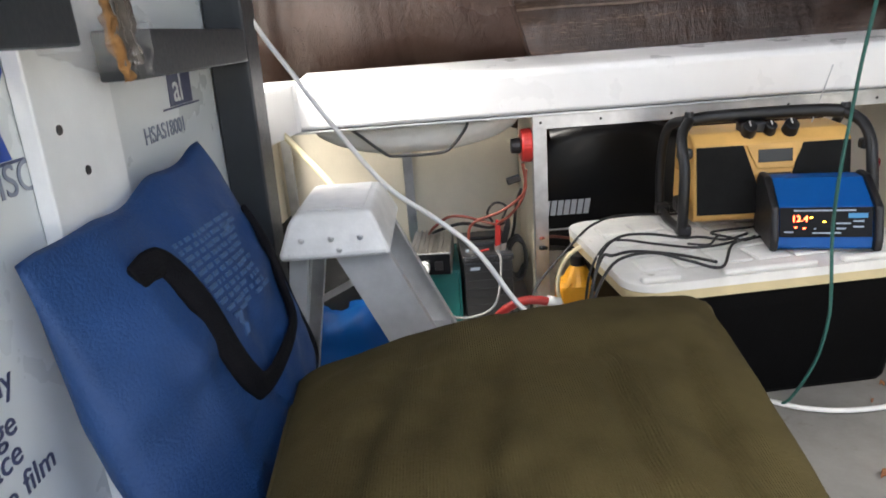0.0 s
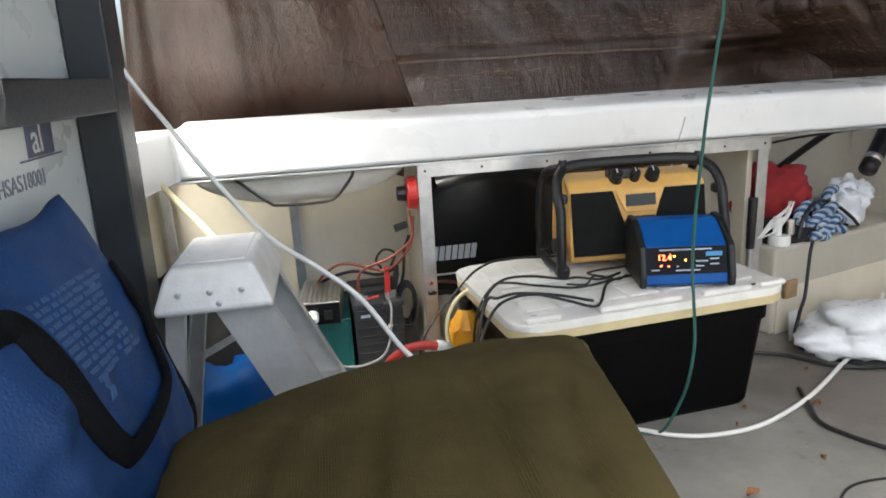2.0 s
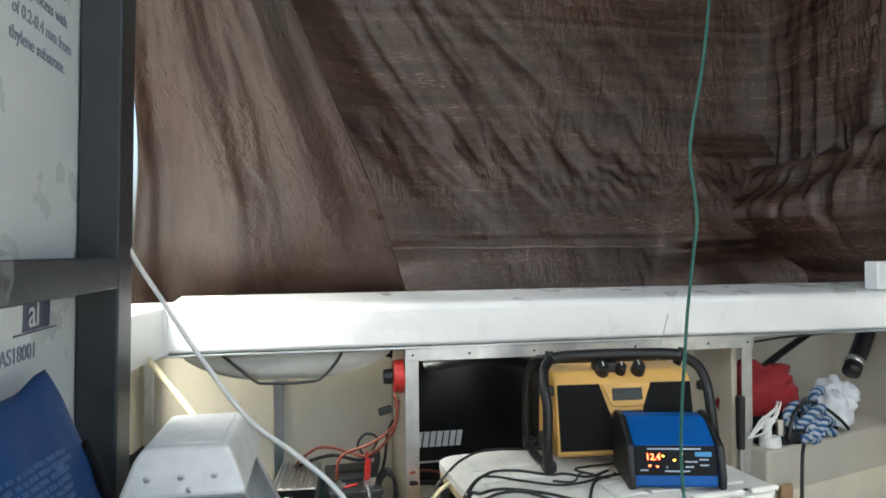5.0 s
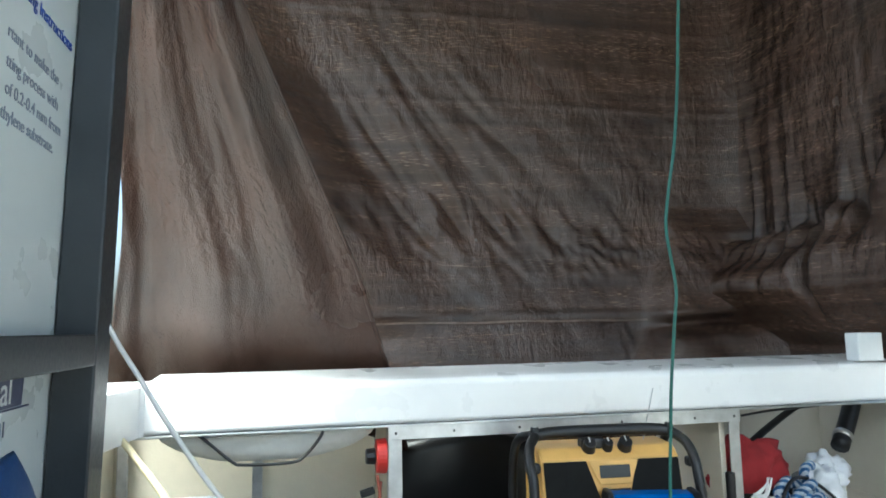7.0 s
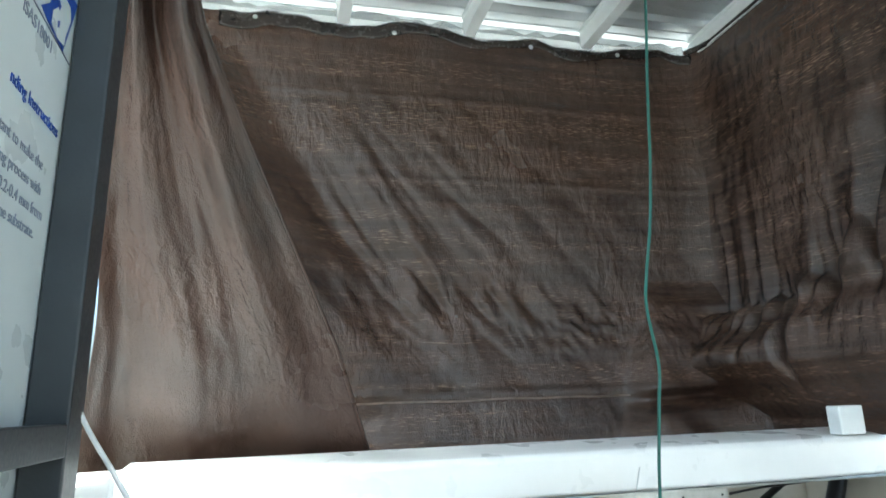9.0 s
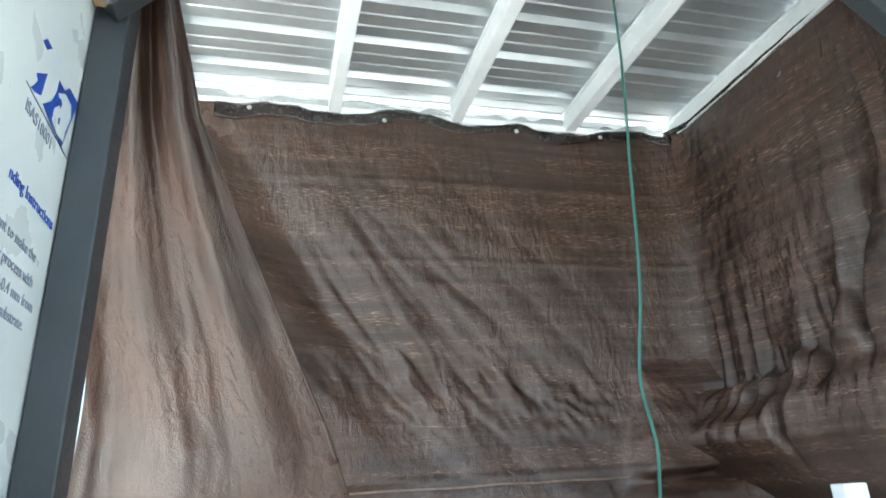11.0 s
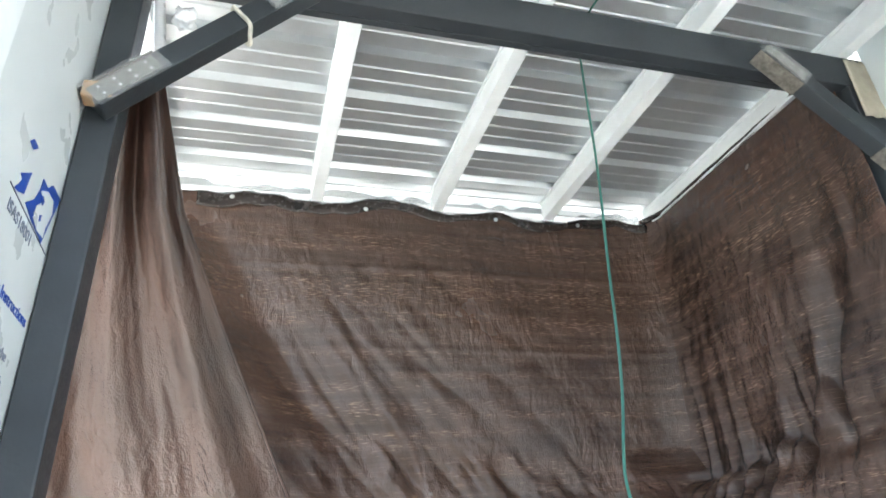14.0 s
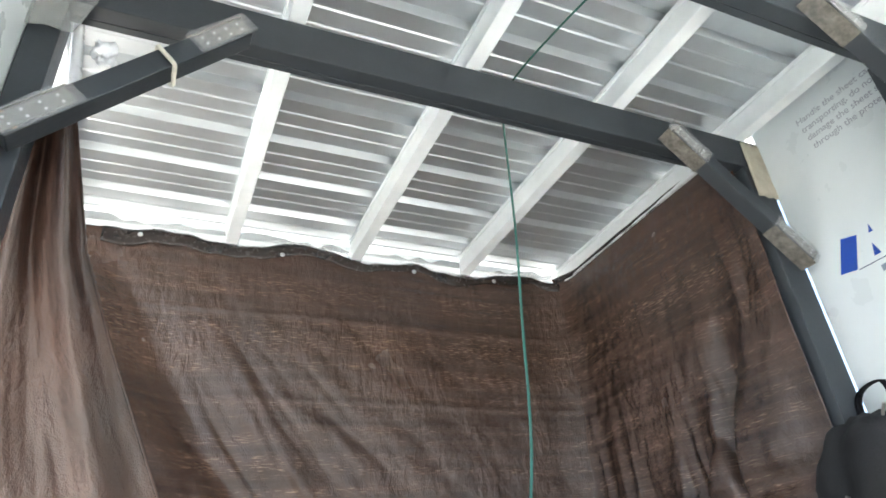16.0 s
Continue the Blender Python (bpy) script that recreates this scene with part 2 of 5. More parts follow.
M["tote"] = mat("black_polypropylene", (0.0032, 0.0032, 0.0035), 0.5, var=0.2, scale=12, bump=0.15, bscale=200, spec=0.06)
M["lid"] = mat("pale_grey_lid", (0.8, 0.79, 0.75), 0.5, var=0.16, scale=9, second=(0.28, 0.26, 0.21), mix=0.45, bump=0.2)
M["lid_edge"] = mat("yellowed_lid_rim", (0.62, 0.52, 0.3), 0.5, var=0.15, scale=9, second=(0.4, 0.33, 0.2), mix=0.3, bump=0.15)
M["yellow"] = mat("yellow_plastic", (0.68, 0.4, 0.115), 0.5, var=0.15, scale=12, second=(0.42, 0.3, 0.15), mix=0.3, bump=0.12)
M["rubber"] = mat("black_rubber", (0.012, 0.012, 0.013), 0.4, var=0.2, scale=20, bump=0.15, spec=0.45)
M["speaker"] = mat("speaker_cloth", (0.012, 0.012, 0.012), 0.85, var=0.25, scale=15, bump=0.4, bscale=500, spec=0.15)
M["screen"] = mat("grey_display", (0.03, 0.03, 0.028), 0.2, var=0.2, bump=0)
M["charger_blue"] = mat("blue_painted_case", (0.002, 0.08, 0.31), 0.5, var=0.08, scale=9, bump=0.05, spec=0.3)
M["panel_black"] = mat("black_control_panel", (0.004, 0.0045, 0.006), 0.45, var=0.2, bump=0.03, spec=0.15)
M["light_print"] = mat("pale_print", (0.35, 0.42, 0.5), 0.4, var=0.1, bump=0)
M["cyan_print"] = mat("cyan_print", (0.05, 0.25, 0.5), 0.4, var=0.1, bump=0)
M["digits"] = glow("red_digits", (1.0, 0.06, 0.02), 6.0)
M["amber"] = glow("amber_lamp", (1.0, 0.45, 0.03), 5.0)
M["olive"] = mat("olive_corduroy", (0.08, 0.063, 0.026), 0.9, var=0.3, scale=5, bump=0.6, bscale=220, wave=("X", 95.0, 0.45), spec=0.1)
M["piping"] = mat("olive_piping", (0.1, 0.08, 0.03), 0.9, var=0.2, scale=30, bump=0.4)
M["bag_blue"] = mat("blue_nylon", (0.0095, 0.05, 0.17), 0.6, var=0.3, scale=5, second=(0.035, 0.07, 0.15), mix=0.22, bump=0.45, bscale=260)
M["webbing"] = mat("black_webbing", (0.006, 0.006, 0.008), 0.85, var=0.3, scale=30, bump=0.5, bscale=400, spec=0.15)
M["bag_print"] = mat("pale_blue_print", (0.065, 0.14, 0.3), 0.6, var=0.6, scale=40, bump=0.1)
M["battery"] = mat("battery_case", (0.02, 0.021, 0.023), 0.45, var=0.2, scale=20, bump=0.1)
M["battery_top"] = mat("battery_lid", (0.03, 0.03, 0.032), 0.4, var=0.2, scale=20, bump=0.1)
M["red_plastic"] = mat("red_plastic", (0.5, 0.03, 0.025), 0.4, var=0.15, scale=14, bump=0.1)
M["teal"] = mat("teal_plastic", (0.008, 0.14, 0.13), 0.45, var=0.15, scale=14, bump=0.1)
M["silver"] = mat("anodised_case", (0.5, 0.48, 0.45), 0.35, 0.9, var=0.15, scale=12, bump=0.05)
M["white_plastic"] = mat("white_plastic", (0.75, 0.75, 0.73), 0.4, var=0.08, scale=14, bump=0.05)
M["white_cable"] = mat("white_cable", (0.82, 0.81, 0.78), 0.4, var=0.08, scale=20, bump=0.03)
M["cream_hose"] = mat("cream_hose", (0.75, 0.66, 0.42), 0.45, var=0.1, scale=20, bump=0.05)
M["green_cord"] = mat("green_cord", (0.02, 0.11, 0.085), 0.55, var=0.2, scale=60, bump=0.5, bscale=700)
M["black_cable"] = mat("black_cable", (0.012, 0.012, 0.013), 0.4, var=0.2, scale=30, bump=0.05)
M["red_cable"] = mat("red_cable", (0.42, 0.035, 0.03), 0.42, var=0.15, scale=30, bump=0.05)
M["brown_cable"] = mat("faded_red_cable", (0.24, 0.06, 0.04), 0.45, var=0.2, scale=30, bump=0.05)
M["grey_cable"] = mat("grey_cable", (0.25, 0.25, 0.25), 0.4, var=0.2, scale=30, bump=0.05)
M["cowl"] = mat("black_gloss_cowl", (0.006, 0.006, 0.007), 0.34, var=0.2, scale=6, bump=0.02, coat=0.1)
M["decal"] = mat("silver_decal", (0.7, 0.71, 0.72), 0.35, var=0.05, bump=0)
M["jug"] = mat("amber_plastic", (0.75, 0.36, 0.02), 0.4, var=0.15, scale=14, bump=0.08)
M["fender"] = mat("grubby_white_foam", (0.7, 0.69, 0.64), 0.7, var=0.12, scale=9, second=(0.5, 0.45, 0.36), mix=0.3, bump=0.5, bscale=40)
M["rope_blue"] = mat("blue_rope", (0.03, 0.11, 0.26), 0.8, var=0.5, scale=45, bump=0.6, bscale=300)
M["rope_white"] = mat("white_rope", (0.42, 0.46, 0.52), 0.8, var=0.3, scale=45, bump=0.6, bscale=300)
M["rope_pale"] = mat("off_white_string", (0.6, 0.58, 0.5), 0.8, var=0.2, scale=60, bump=0.5, bscale=400)
M["red_cloth"] = mat("dark_red_cloth", (0.27, 0.014, 0.018), 0.85, var=0.3, scale=9, bump=0.5, bscale=200)
M["bag_clear"] = mat("white_plastic_bag", (0.78, 0.8, 0.83), 0.3, var=0.08, scale=10, bump=0.7, bscale=35)
M["black_cloth"] = mat("black_cloth", (0.012, 0.012, 0.013), 0.85, var=0.3, scale=9, bump=0.5, bscale=200)
M["leaf"] = mat("dry_leaf", (0.32, 0.13, 0.05), 0.8, var=0.4, scale=60, bump=0.3)
M["wood"] = mat("raw_plywood", (0.36, 0.23, 0.12), 0.75, var=0.3, scale=20, bump=0.3)

clear = bpy.data.materials.new("clear_tape_film")
clear.use_nodes = True
cb = clear.node_tree.nodes["Principled BSDF"]
cb.inputs["Base Color"].default_value = (0.9, 0.9, 0.88, 1)
cb.inputs["Roughness"].default_value = 0.12
cb.inputs["Alpha"].default_value = 0.1
M["clear"] = clear
smoky = bpy.data.materials.new("smoky_tape_film")
smoky.use_nodes = True
sb = smoky.node_tree.nodes["Principled BSDF"]
sb.inputs["Base Color"].default_value = (0.34, 0.35, 0.34, 1)
sb.inputs["Roughness"].default_value = 0.22
sb.inputs["Alpha"].default_value = 0.42
M["grey_tape"] = smoky

# ---- builders ----
def part(name, bm, material, parent=None, label="", smooth=False, at=None):
    """Link a bmesh as one mesh object, under a thing where one is given."""
    me = bpy.data.meshes.new(name)
    bmesh.ops.recalc_face_normals(bm, faces=bm.faces)
    if smooth:
        for f in bm.faces:
            f.smooth = True
    bm.to_mesh(me)
    bm.free()
    me.materials.append(material)
    ob = new(name, me)
    if parent:
        ob.parent = parent
    if at is not None:
        ob.matrix_local = at
    if label:
        ob["label"] = label
    return ob


def thing(name, m, label, category, group="", kind=""):
    ob = new(name)
    ob.empty_display_size = 0.05
    ob.matrix_world = m
    return tagged(ob, label, category, group, kind)


def box(x0, x1, y0, y1, z0, z1, bevel=0.0, seg=2, bm=None):
    bm = bm or bmesh.new()
    made = bmesh.ops.create_cube(bm, size=1.0, matrix=Matrix.Translation(((x0 + x1) / 2, (y0 + y1) / 2, (z0 + z1) / 2)) @ Matrix.Diagonal((abs(x1 - x0), abs(y1 - y0), abs(z1 - z0), 1)))
    if bevel:
        es = list({e for v in made["verts"] for e in v.link_edges})
        bmesh.ops.bevel(bm, geom=es, offset=bevel, segments=seg, affect="EDGES", profile=0.5)
    return bm


def prism(points, d0, d1, axis="y", bevel=0.0, bm=None, seg=2):
    """A flat outline drawn out from d0 to d1 along an axis; the outline lies in the other two."""
    bm = bm or bmesh.new()

    def put(a, b, d):
        return {"x": (d, a, b), "y": (a, d, b), "z": (a, b, d)}[axis]
    lo = [bm.verts.new(put(a, b, d0)) for a, b in points]
    hi = [bm.verts.new(put(a, b, d1)) for a, b in points]
    k = len(points)
    fs = [bm.faces.new(lo), bm.faces.new(list(reversed(hi)))]
    for i in range(k):
        fs.append(bm.faces.new((lo[i], hi[i], hi[(i + 1) % k], lo[(i + 1) % k])))
    if bevel:
        bmesh.ops.bevel(bm, geom=list({e for f in fs for e in f.edges}), offset=bevel, segments=seg, affect="EDGES", profile=0.5)
    return bm


def cyl(r0, r1, h, m=Matrix(), seg=24, bevel=0.0, bm=None):
    """A cone or cylinder whose base is at the origin of m, along its z."""
    bm = bm or bmesh.new()
    made = bmesh.ops.create_cone(bm, cap_ends=True, segments=seg, radius1=r0, radius2=r1, depth=h, matrix=m @ Matrix.Translation((0, 0, h / 2)))
    if bevel:
        es = [e for e in {e for v in made["verts"] for e in v.link_edges} if any(len(f.verts) > 4 for f in e.link_faces)]
        bmesh.ops.bevel(bm, geom=es, offset=bevel, segments=2, affect="EDGES", profile=0.5)
    return bm


def spline(points, steps=8):
    """Points along a smooth line through those given."""
    p = [Vector(q) for q in points]
    p = [2 * p[0] - p[1]] + p + [2 * p[-1] - p[-2]]
    out = []
    for i in range(1, len(p) - 2):
        for k in range(steps):
            t = k / steps
            a, b, c, d = p[i - 1], p[i], p[i + 1], p[i + 2]
            out.append(0.5 * (2 * b + (c - a) * t + (2 * a - 5 * b + 4 * c - d) * t * t + (3 * b - a - 3 * c + d) * t ** 3))
    out.append(p[-2])
    return out


def tube(points, radius, seg=8, steps=8, flat=1.0, up=(0, 0, 1), bm=None, taper=None):
    """A round (or flat) cable through the points."""
    bm = bm or bmesh.new()
    line = spline(points, steps)
    rings = []
    side = None
    for i, p in enumerate(line):
        d = (line[min(i + 1, len(line) - 1)] - line[max(i - 1, 0)]).normalized()
        if side is None:
            ref = Vector(up)
            if abs(ref.dot(d)) > 0.95:
                ref = Vector((1, 0, 0))
            side = d.cross(ref).normalized()
        side = (side - d * side.dot(d)).normalized()
        other = d.cross(side)
        r = radius * (taper[0] + (taper[1] - taper[0]) * i / (len(line) - 1) if taper else 1.0)
        rings.append([bm.verts.new(p + side * math.cos(a) * r + other * math.sin(a) * r * flat) for a in (2 * math.pi * k / seg for k in range(seg))])
    for a, b in zip(rings, rings[1:]):
        for k in range(seg):
            bm.faces.new((a[k], a[(k + 1) % seg], b[(k + 1) % seg], b[k]))
    bm.faces.new(rings[0])
    bm.faces.new(list(reversed(rings[-1])))
    return bm


def cable(name, points, radius, material, label, category="cable", group="", steps=8):
    ob = part(name, tube(points, radius, steps=steps), material, smooth=True)
    return tagged(ob, label, category, group)


def ridge(a, b, c):
    """Soft-sided, sharp-crested wrinkles, from -0.5 to 0.5."""
    return 0.5 - min(1.0, abs(noise.noise((a, b, c))) * 2.2)


def sheet(nx, ny, place, thick=0.0015):
    """A cloth of nx by ny cells, thickened; place(u, v) gives its points."""
    bm = bmesh.new()
    g = [[bm.verts.new(place(i / nx, j / ny)) for i in range(nx + 1)] for j in range(ny + 1)]
    for j in range(ny):
        for i in range(nx):
            bm.faces.new((g[j][i], g[j][i + 1], g[j + 1][i + 1], g[j + 1][i]))
    if thick:
        bm.normal_update()
        bmesh.ops.solidify(bm, geom=bm.faces[:], thickness=thick)
    return bm


def pillow_shape(w, d, h, n=36, power=0.42, sag=0.0, wrinkle=0.006, corner=0.04, seed=0.0):
    """A stuffed cushion centred on the origin: full in the middle, thin at its seams, its sides drawn in between the corners."""
    bm = bmesh.new()
    rows = {}
    for s in (1, -1):
        for j in range(n + 1):
            for i in range(n + 1):
                u, v = 2 * i / n - 1, 2 * j / n - 1
                edge = abs(u) == 1 or abs(v) == 1
                if s == -1 and edge:
                    rows[s, i, j] = rows[1, i, j]
                    continue
                fill = max(0.0, (1 - u ** 4) * (1 - v ** 4)) ** power
                x = u * w / 2 * (1 - corner * (1 - v * v))
                y = v * d / 2 * (1 - corner * (1 - u * u))
                q = Vector((x * 7 + seed, y * 7, s * 3.1))
                z = s * h / 2 * fill * (1 + 0.12 * noise.noise(q)) + wrinkle * noise.noise(q * 3.1) * fill - sag * (u * u + v * v)
                rows[s, i, j] = bm.verts.new((x, y, z))
    for s in (1, -1):
        for j in range(n):
            for i in range(n):
                f = [rows[s, i, j], rows[s, i + 1, j], rows[s, i + 1, j + 1], rows[s, i, j + 1]]
                bm.faces.new(f if s == 1 else f[::-1])
    return bm


def lettering(name, text, size, m, material, parent, depth=0.0006, label="", spacing=1.0):
    """Built-in type as a thin mesh; m places its baseline's start, x along the line and z out of the surface."""
    c = bpy.data.curves.new(name, "FONT")
    c.body, c.size, c.extrude, c.space_character = text, size, depth, spacing
    o = bpy.data.objects.new(name, c)
    scene.collection.objects.link(o)
    dg = bpy.context.evaluated_depsgraph_get()
    me = bpy.data.meshes.new_from_object(o.evaluated_get(dg))
    bpy.data.objects.remove(o)
    me.materials.clear()
    me.materials.append(material)
    ob = new(name, me)
    ob.parent = parent
    ob.matrix_local = m
    if label:
        ob["label"] = label
    return ob


# ---- the shed: ground, posts, beams, roof ----
EYE_Z = 0.92
# the west side has settled a little inwards at the top
LEANING = Matrix.Translation((-0.455, 0, 0.9)) @ pose(0, 0, 0, 0, 1.2, 0) @ Matrix.Translation((0.455, 0, -0.9))
tagged(part("ground", box(-30, 30, -30, 30, -0.75, -0.7), M["earth"]), "pale ground round the shelter", "ground", kind="structure")

ROOF_Z = 2.61
PURLINS = (-0.42, 0.225, 0.81, 1.405, 2.01)


def purlin(x):
    b = thing("purlin", pose(x, 0, ROOF_Z), "white painted roof batten under the metal sheets", "roof batten", "roof battens", "structure")
    part("batten", box(-0.027, 0.027, -0.35, 2.64, 0.0, 0.1, 0.003), M["white_timber"], b)
    part("drip_edge", box(-0.033, -0.0275, -0.35, 2.635, 0.08, 0.099, 0.001), M["white_timber"], b)
    return b


for px in PURLINS:
    purlin(px)


def roof_sheet(x0, x1):
    """Trapezoid metal sheet: broad ribs every quarter metre, with fine stiffening lines in the pans between."""
    prof = []
    y = -0.5
    while y < 2.8:
        prof += [(y, 0.0), (y + 0.055, 0.0), (y + 0.06, 0.004), (y + 0.067, 0.004), (y + 0.072, 0.0), (y + 0.125, 0.0), (y + 0.13, 0.004), (y + 0.137, 0.004), (y + 0.142, 0.0),
                 (y + 0.185, 0.0), (y + 0.2, 0.028), (y + 0.235, 0.028)]
        y += 0.25
    bm = bmesh.new()
    rows = []
    n = 48
    for i in range(n + 1):
        x = x0 + (x1 - x0) * i / n
        rows.append([bm.verts.new((x, y, ROOF_Z + 0.102 + z + 0.0012 * noise.noise((x * 3, y * 4, 2.0)))) for y, z in prof])
    for a, b in zip(rows, rows[1:]):
        for k in range(len(prof) - 1):
            bm.faces.new((a[k], a[k + 1], b[k + 1], b[k]))
    bm.normal_update()
    bmesh.ops.solidify(bm, geom=bm.faces[:], thickness=0.0008)
    return bm


tagged(part("ceiling", roof_sheet(-0.75, 2.35), M["roof"]), "bare corrugated zinc roof sheets on white battens", "roof", kind="structure")


def portal(y, full=True):
    """One frame of the shelter: two dark posts, a dark cross beam and its knee braces."""
    f = thing("portal_frame", pose(0, y, 0), "charcoal painted timber portal frame with taped knee braces", "frame", "portal frames", "structure")
    part("cross_beam", box(-0.46, 2.2, 0.0, 0.05, 2.47, 2.608, 0.003), M["dark_steel"], f)
    part("beam_lip", box(-0.37, 2.0, 0.051, 0.075, 2.47, 2.485, 0.002), M["dark_steel"], f)
    if full:
        if y > 1:
            part("post", box(-0.452, -0.38, 0.0, 0.09, -0.7, 2.465, 0.004), M["dark_steel"], f, at=LEANING)
        part("post", box(1.97, 2.088, 0.0, 0.09, -0.7, 2.469, 0.004), M["dark_steel"], f)
        for sx, x0, z0, x1, z1 in ((1, -0.40, 1.985, 0.075, 2.47), (-1, 2.075, 2.045, 1.585, 2.515)):
            if y < 1 and sx == 1:
                continue
            d = Vector((x1 - x0, 0, z1 - z0))
            a = math.degrees(math.atan2(d.z, d.x))
            at = pose(x0, -0.062, z0, 0, -a, 0)
            br = part("knee_brace", box(0.0, d.length, 0.0, 0.058, -0.03, 0.03, 0.003), M["dark_steel"], f, at=at)
            for s0, s1 in ((0.0, 0.17), (d.length - 0.16, d.length)):
                lo, hi = (-0.021, 0.022)
                np_ = part("nail_plate", box(s0, s1, -0.0035, -0.0015, lo, hi, 0.0005), M["plate"], br, "galvanised nail plate under clear tape")
                for rk in range(8):
                    part("rivet", cyl(0.0035, 0.0025, 0.0018, pose(s0 + (s1 - s0) * (0.14 + 0.24 * (rk // 2)), -0.0034, lo + 0.011 + 0.021 * (rk % 2), 90, 0, 0), 8), M["galv"], np_)
                part("clear_tape", sheet(10, 6, lambda u, v: (s0 - 0.012 + (s1 - s0 + 0.03) * u, -0.006 - 0.006 * abs(noise.noise((u * 7 + s0 * 9, v * 5, x0))), -0.032 + 0.068 * v + 0.006 * noise.noise((u * 6, v * 3, s0))), 0.0005), M["clear"], br, "crumpled clear tape", smooth=True)
                part("tape_wrap", box(s0 - 0.01, s1 + 0.012, -0.0015, 0.06, 0.031, 0.034, 0.001), M["tape"], br, "wrinkled clear tape")
    return f


frame_a = portal(1.314)
portal(0.69, full=True)

# taped joints at the heads of the posts
part("tape_wrap", sheet(14, 14, lambda u, v: (-0.47 + 0.15 * u + 0.05 * v, -0.01 - 0.012 * abs(noise.noise((u * 3, v * 3, 1))), 2.35 + 0.17 * v + 0.01 * noise.noise((u * 4, v * 2, 6))), 0.0008), M["grey_tape"], frame_a, "crumpled smoky tape", smooth=True)
part("joint_plate", sheet(8, 12, lambda u, v: (1.985 + 0.125 * u + 0.01 * v, -0.008 - 0.006 * abs(noise.noise((u * 5, v * 6, 4))), 2.33 + 0.26 * v + 0.012 * noise.noise((u * 7, v * 2, 5))), 0.003), M["raw_edge"], frame_a, "pale raw board nailed over the joint", smooth=True)
part("timber_end", box(-0.425, -0.36, -0.064, -0.02, 1.985, 2.03, 0.006), M["wood"], frame_a, "raw split timber end")

# ---- the boarded sides, still under printed film ----
WALL_X = -0.455


def board_wall(name, x0, x1, y0, y1, z0, z1, label, m=Matrix()):
    w = thing(name, m, label, "wall", kind="structure")
    part("board", box(x0, x1, y0, y1, z0, z1, 0.002), M["film"], w)
    return w


# both boards run on unseen behind the viewpoint; west one lengthened to shade the seat
wall_left = board_wall("wall_west", WALL_X - 0.016, WALL_X, -0.9, 1.4, -0.7, 2.7, "white film covered wall board with blue print", LEANING)
wall_right = board_wall("wall_east", 2.09, 2.106, -0.75, 1.31, -0.7, 2.7, "white film covered wall board with blue print")


def left_text(text, size, y, z, material, slope=0.0):
    # reads along +y on the west board, facing east
    m = Matrix.Translation((WALL_X + 0.0012, y, z)) @ Matrix(((0, 0, 1, 0), (1, 0, 0, 0), (0, 1, 0, 0), (0, 0, 0, 1))) @ pose(0, 0, 0, 0, 0, slope)
    return lettering("printed_words", text, size, m, material, wall_left)


# joint between two boards and its white cover strip with nail holes
strip = thing("cover_strip", LEANING @ pose(WALL_X, 0, 0), "white painted cover strip with nail holes on the board joint", "strip", kind="structure")
part("strip_board", box(0.001, 0.02, 0.705, 0.875, -0.7, 2.58, 0.002), M["white_timber"], strip)
for hy, hz in ((0.743, 0.838), (0.782, 0.788), (0.74, 1.4), (0.83, 1.62)):
    part("nail_hole", cyl(0.006, 0.005, 0.002, Matrix.Translation((0.0195, hy, hz)) @ pose(0, 0, 0, 0, 90, 0), 12), M["rubber"], strip)

# the dark side rail at eye height, its joint bound with tape over raw foam
rail = thing("side_rail", pose(WALL_X, 0, 0), "charcoal painted side rail with a taped broken joint", "rail", kind="structure")
part("rail_length", box(0.03, 0.075, 0.83, 1.312, 0.878, 0.935, 0.003), M["dark_steel"], rail)
part("rail_length", box(0.03, 0.075, -0.15, 0.72, 0.918, 0.975, 0.003), M["dark_steel"], rail)
part("taped_joint", sheet(24, 24, lambda u, v: (0.053 + (0.027 + 0.004 * ridge(u * 7, v * 6, 3)) * max(-0.8, min(0.8, 1.25 * math.cos(2 * math.pi * u))), 0.715 + 0.17 * v, 0.945 - 0.035 * v + (0.036 + 0.004 * ridge(u * 7, v * 6, 8)) * max(-0.85, min(0.85, 1.3 * math.sin(2 * math.pi * u)))), 0.0006), M["clear"], rail, "crumpled clear tape", smooth=True)
part("taped_joint", sheet(8, 16, lambda u, v: (0.0785 + 0.003 * ridge(u * 4, v * 5, 2), 0.79 + 0.05 * u + 0.01 * noise.noise((v * 5, 1, 2)), 0.995 - 0.1 * v), 0.0006), M["tape"], rail, "wrinkled brown tape", smooth=True)
bmf = tube([(0.07, 0.792, 1.0), (0.076, 0.788, 0.96), (0.075, 0.79, 0.925), (0.076, 0.8, 0.9), (0.072, 0.808, 0.883)], 0.0085, 14, 10, 0.75)
for v in bmf.verts:
    v.co += Vector((noise.noise(v.co * 90), noise.noise(v.co * 90 + Vector((9, 0, 0))), noise.noise(v.co * 90 + Vector((0, 9, 0))))) * 0.009
part("raw_foam", bmf, M["foam"], rail, "torn orange brown foam", smooth=True)

# ---- the brown tarpaulins ----
TARP_Y = 2.65


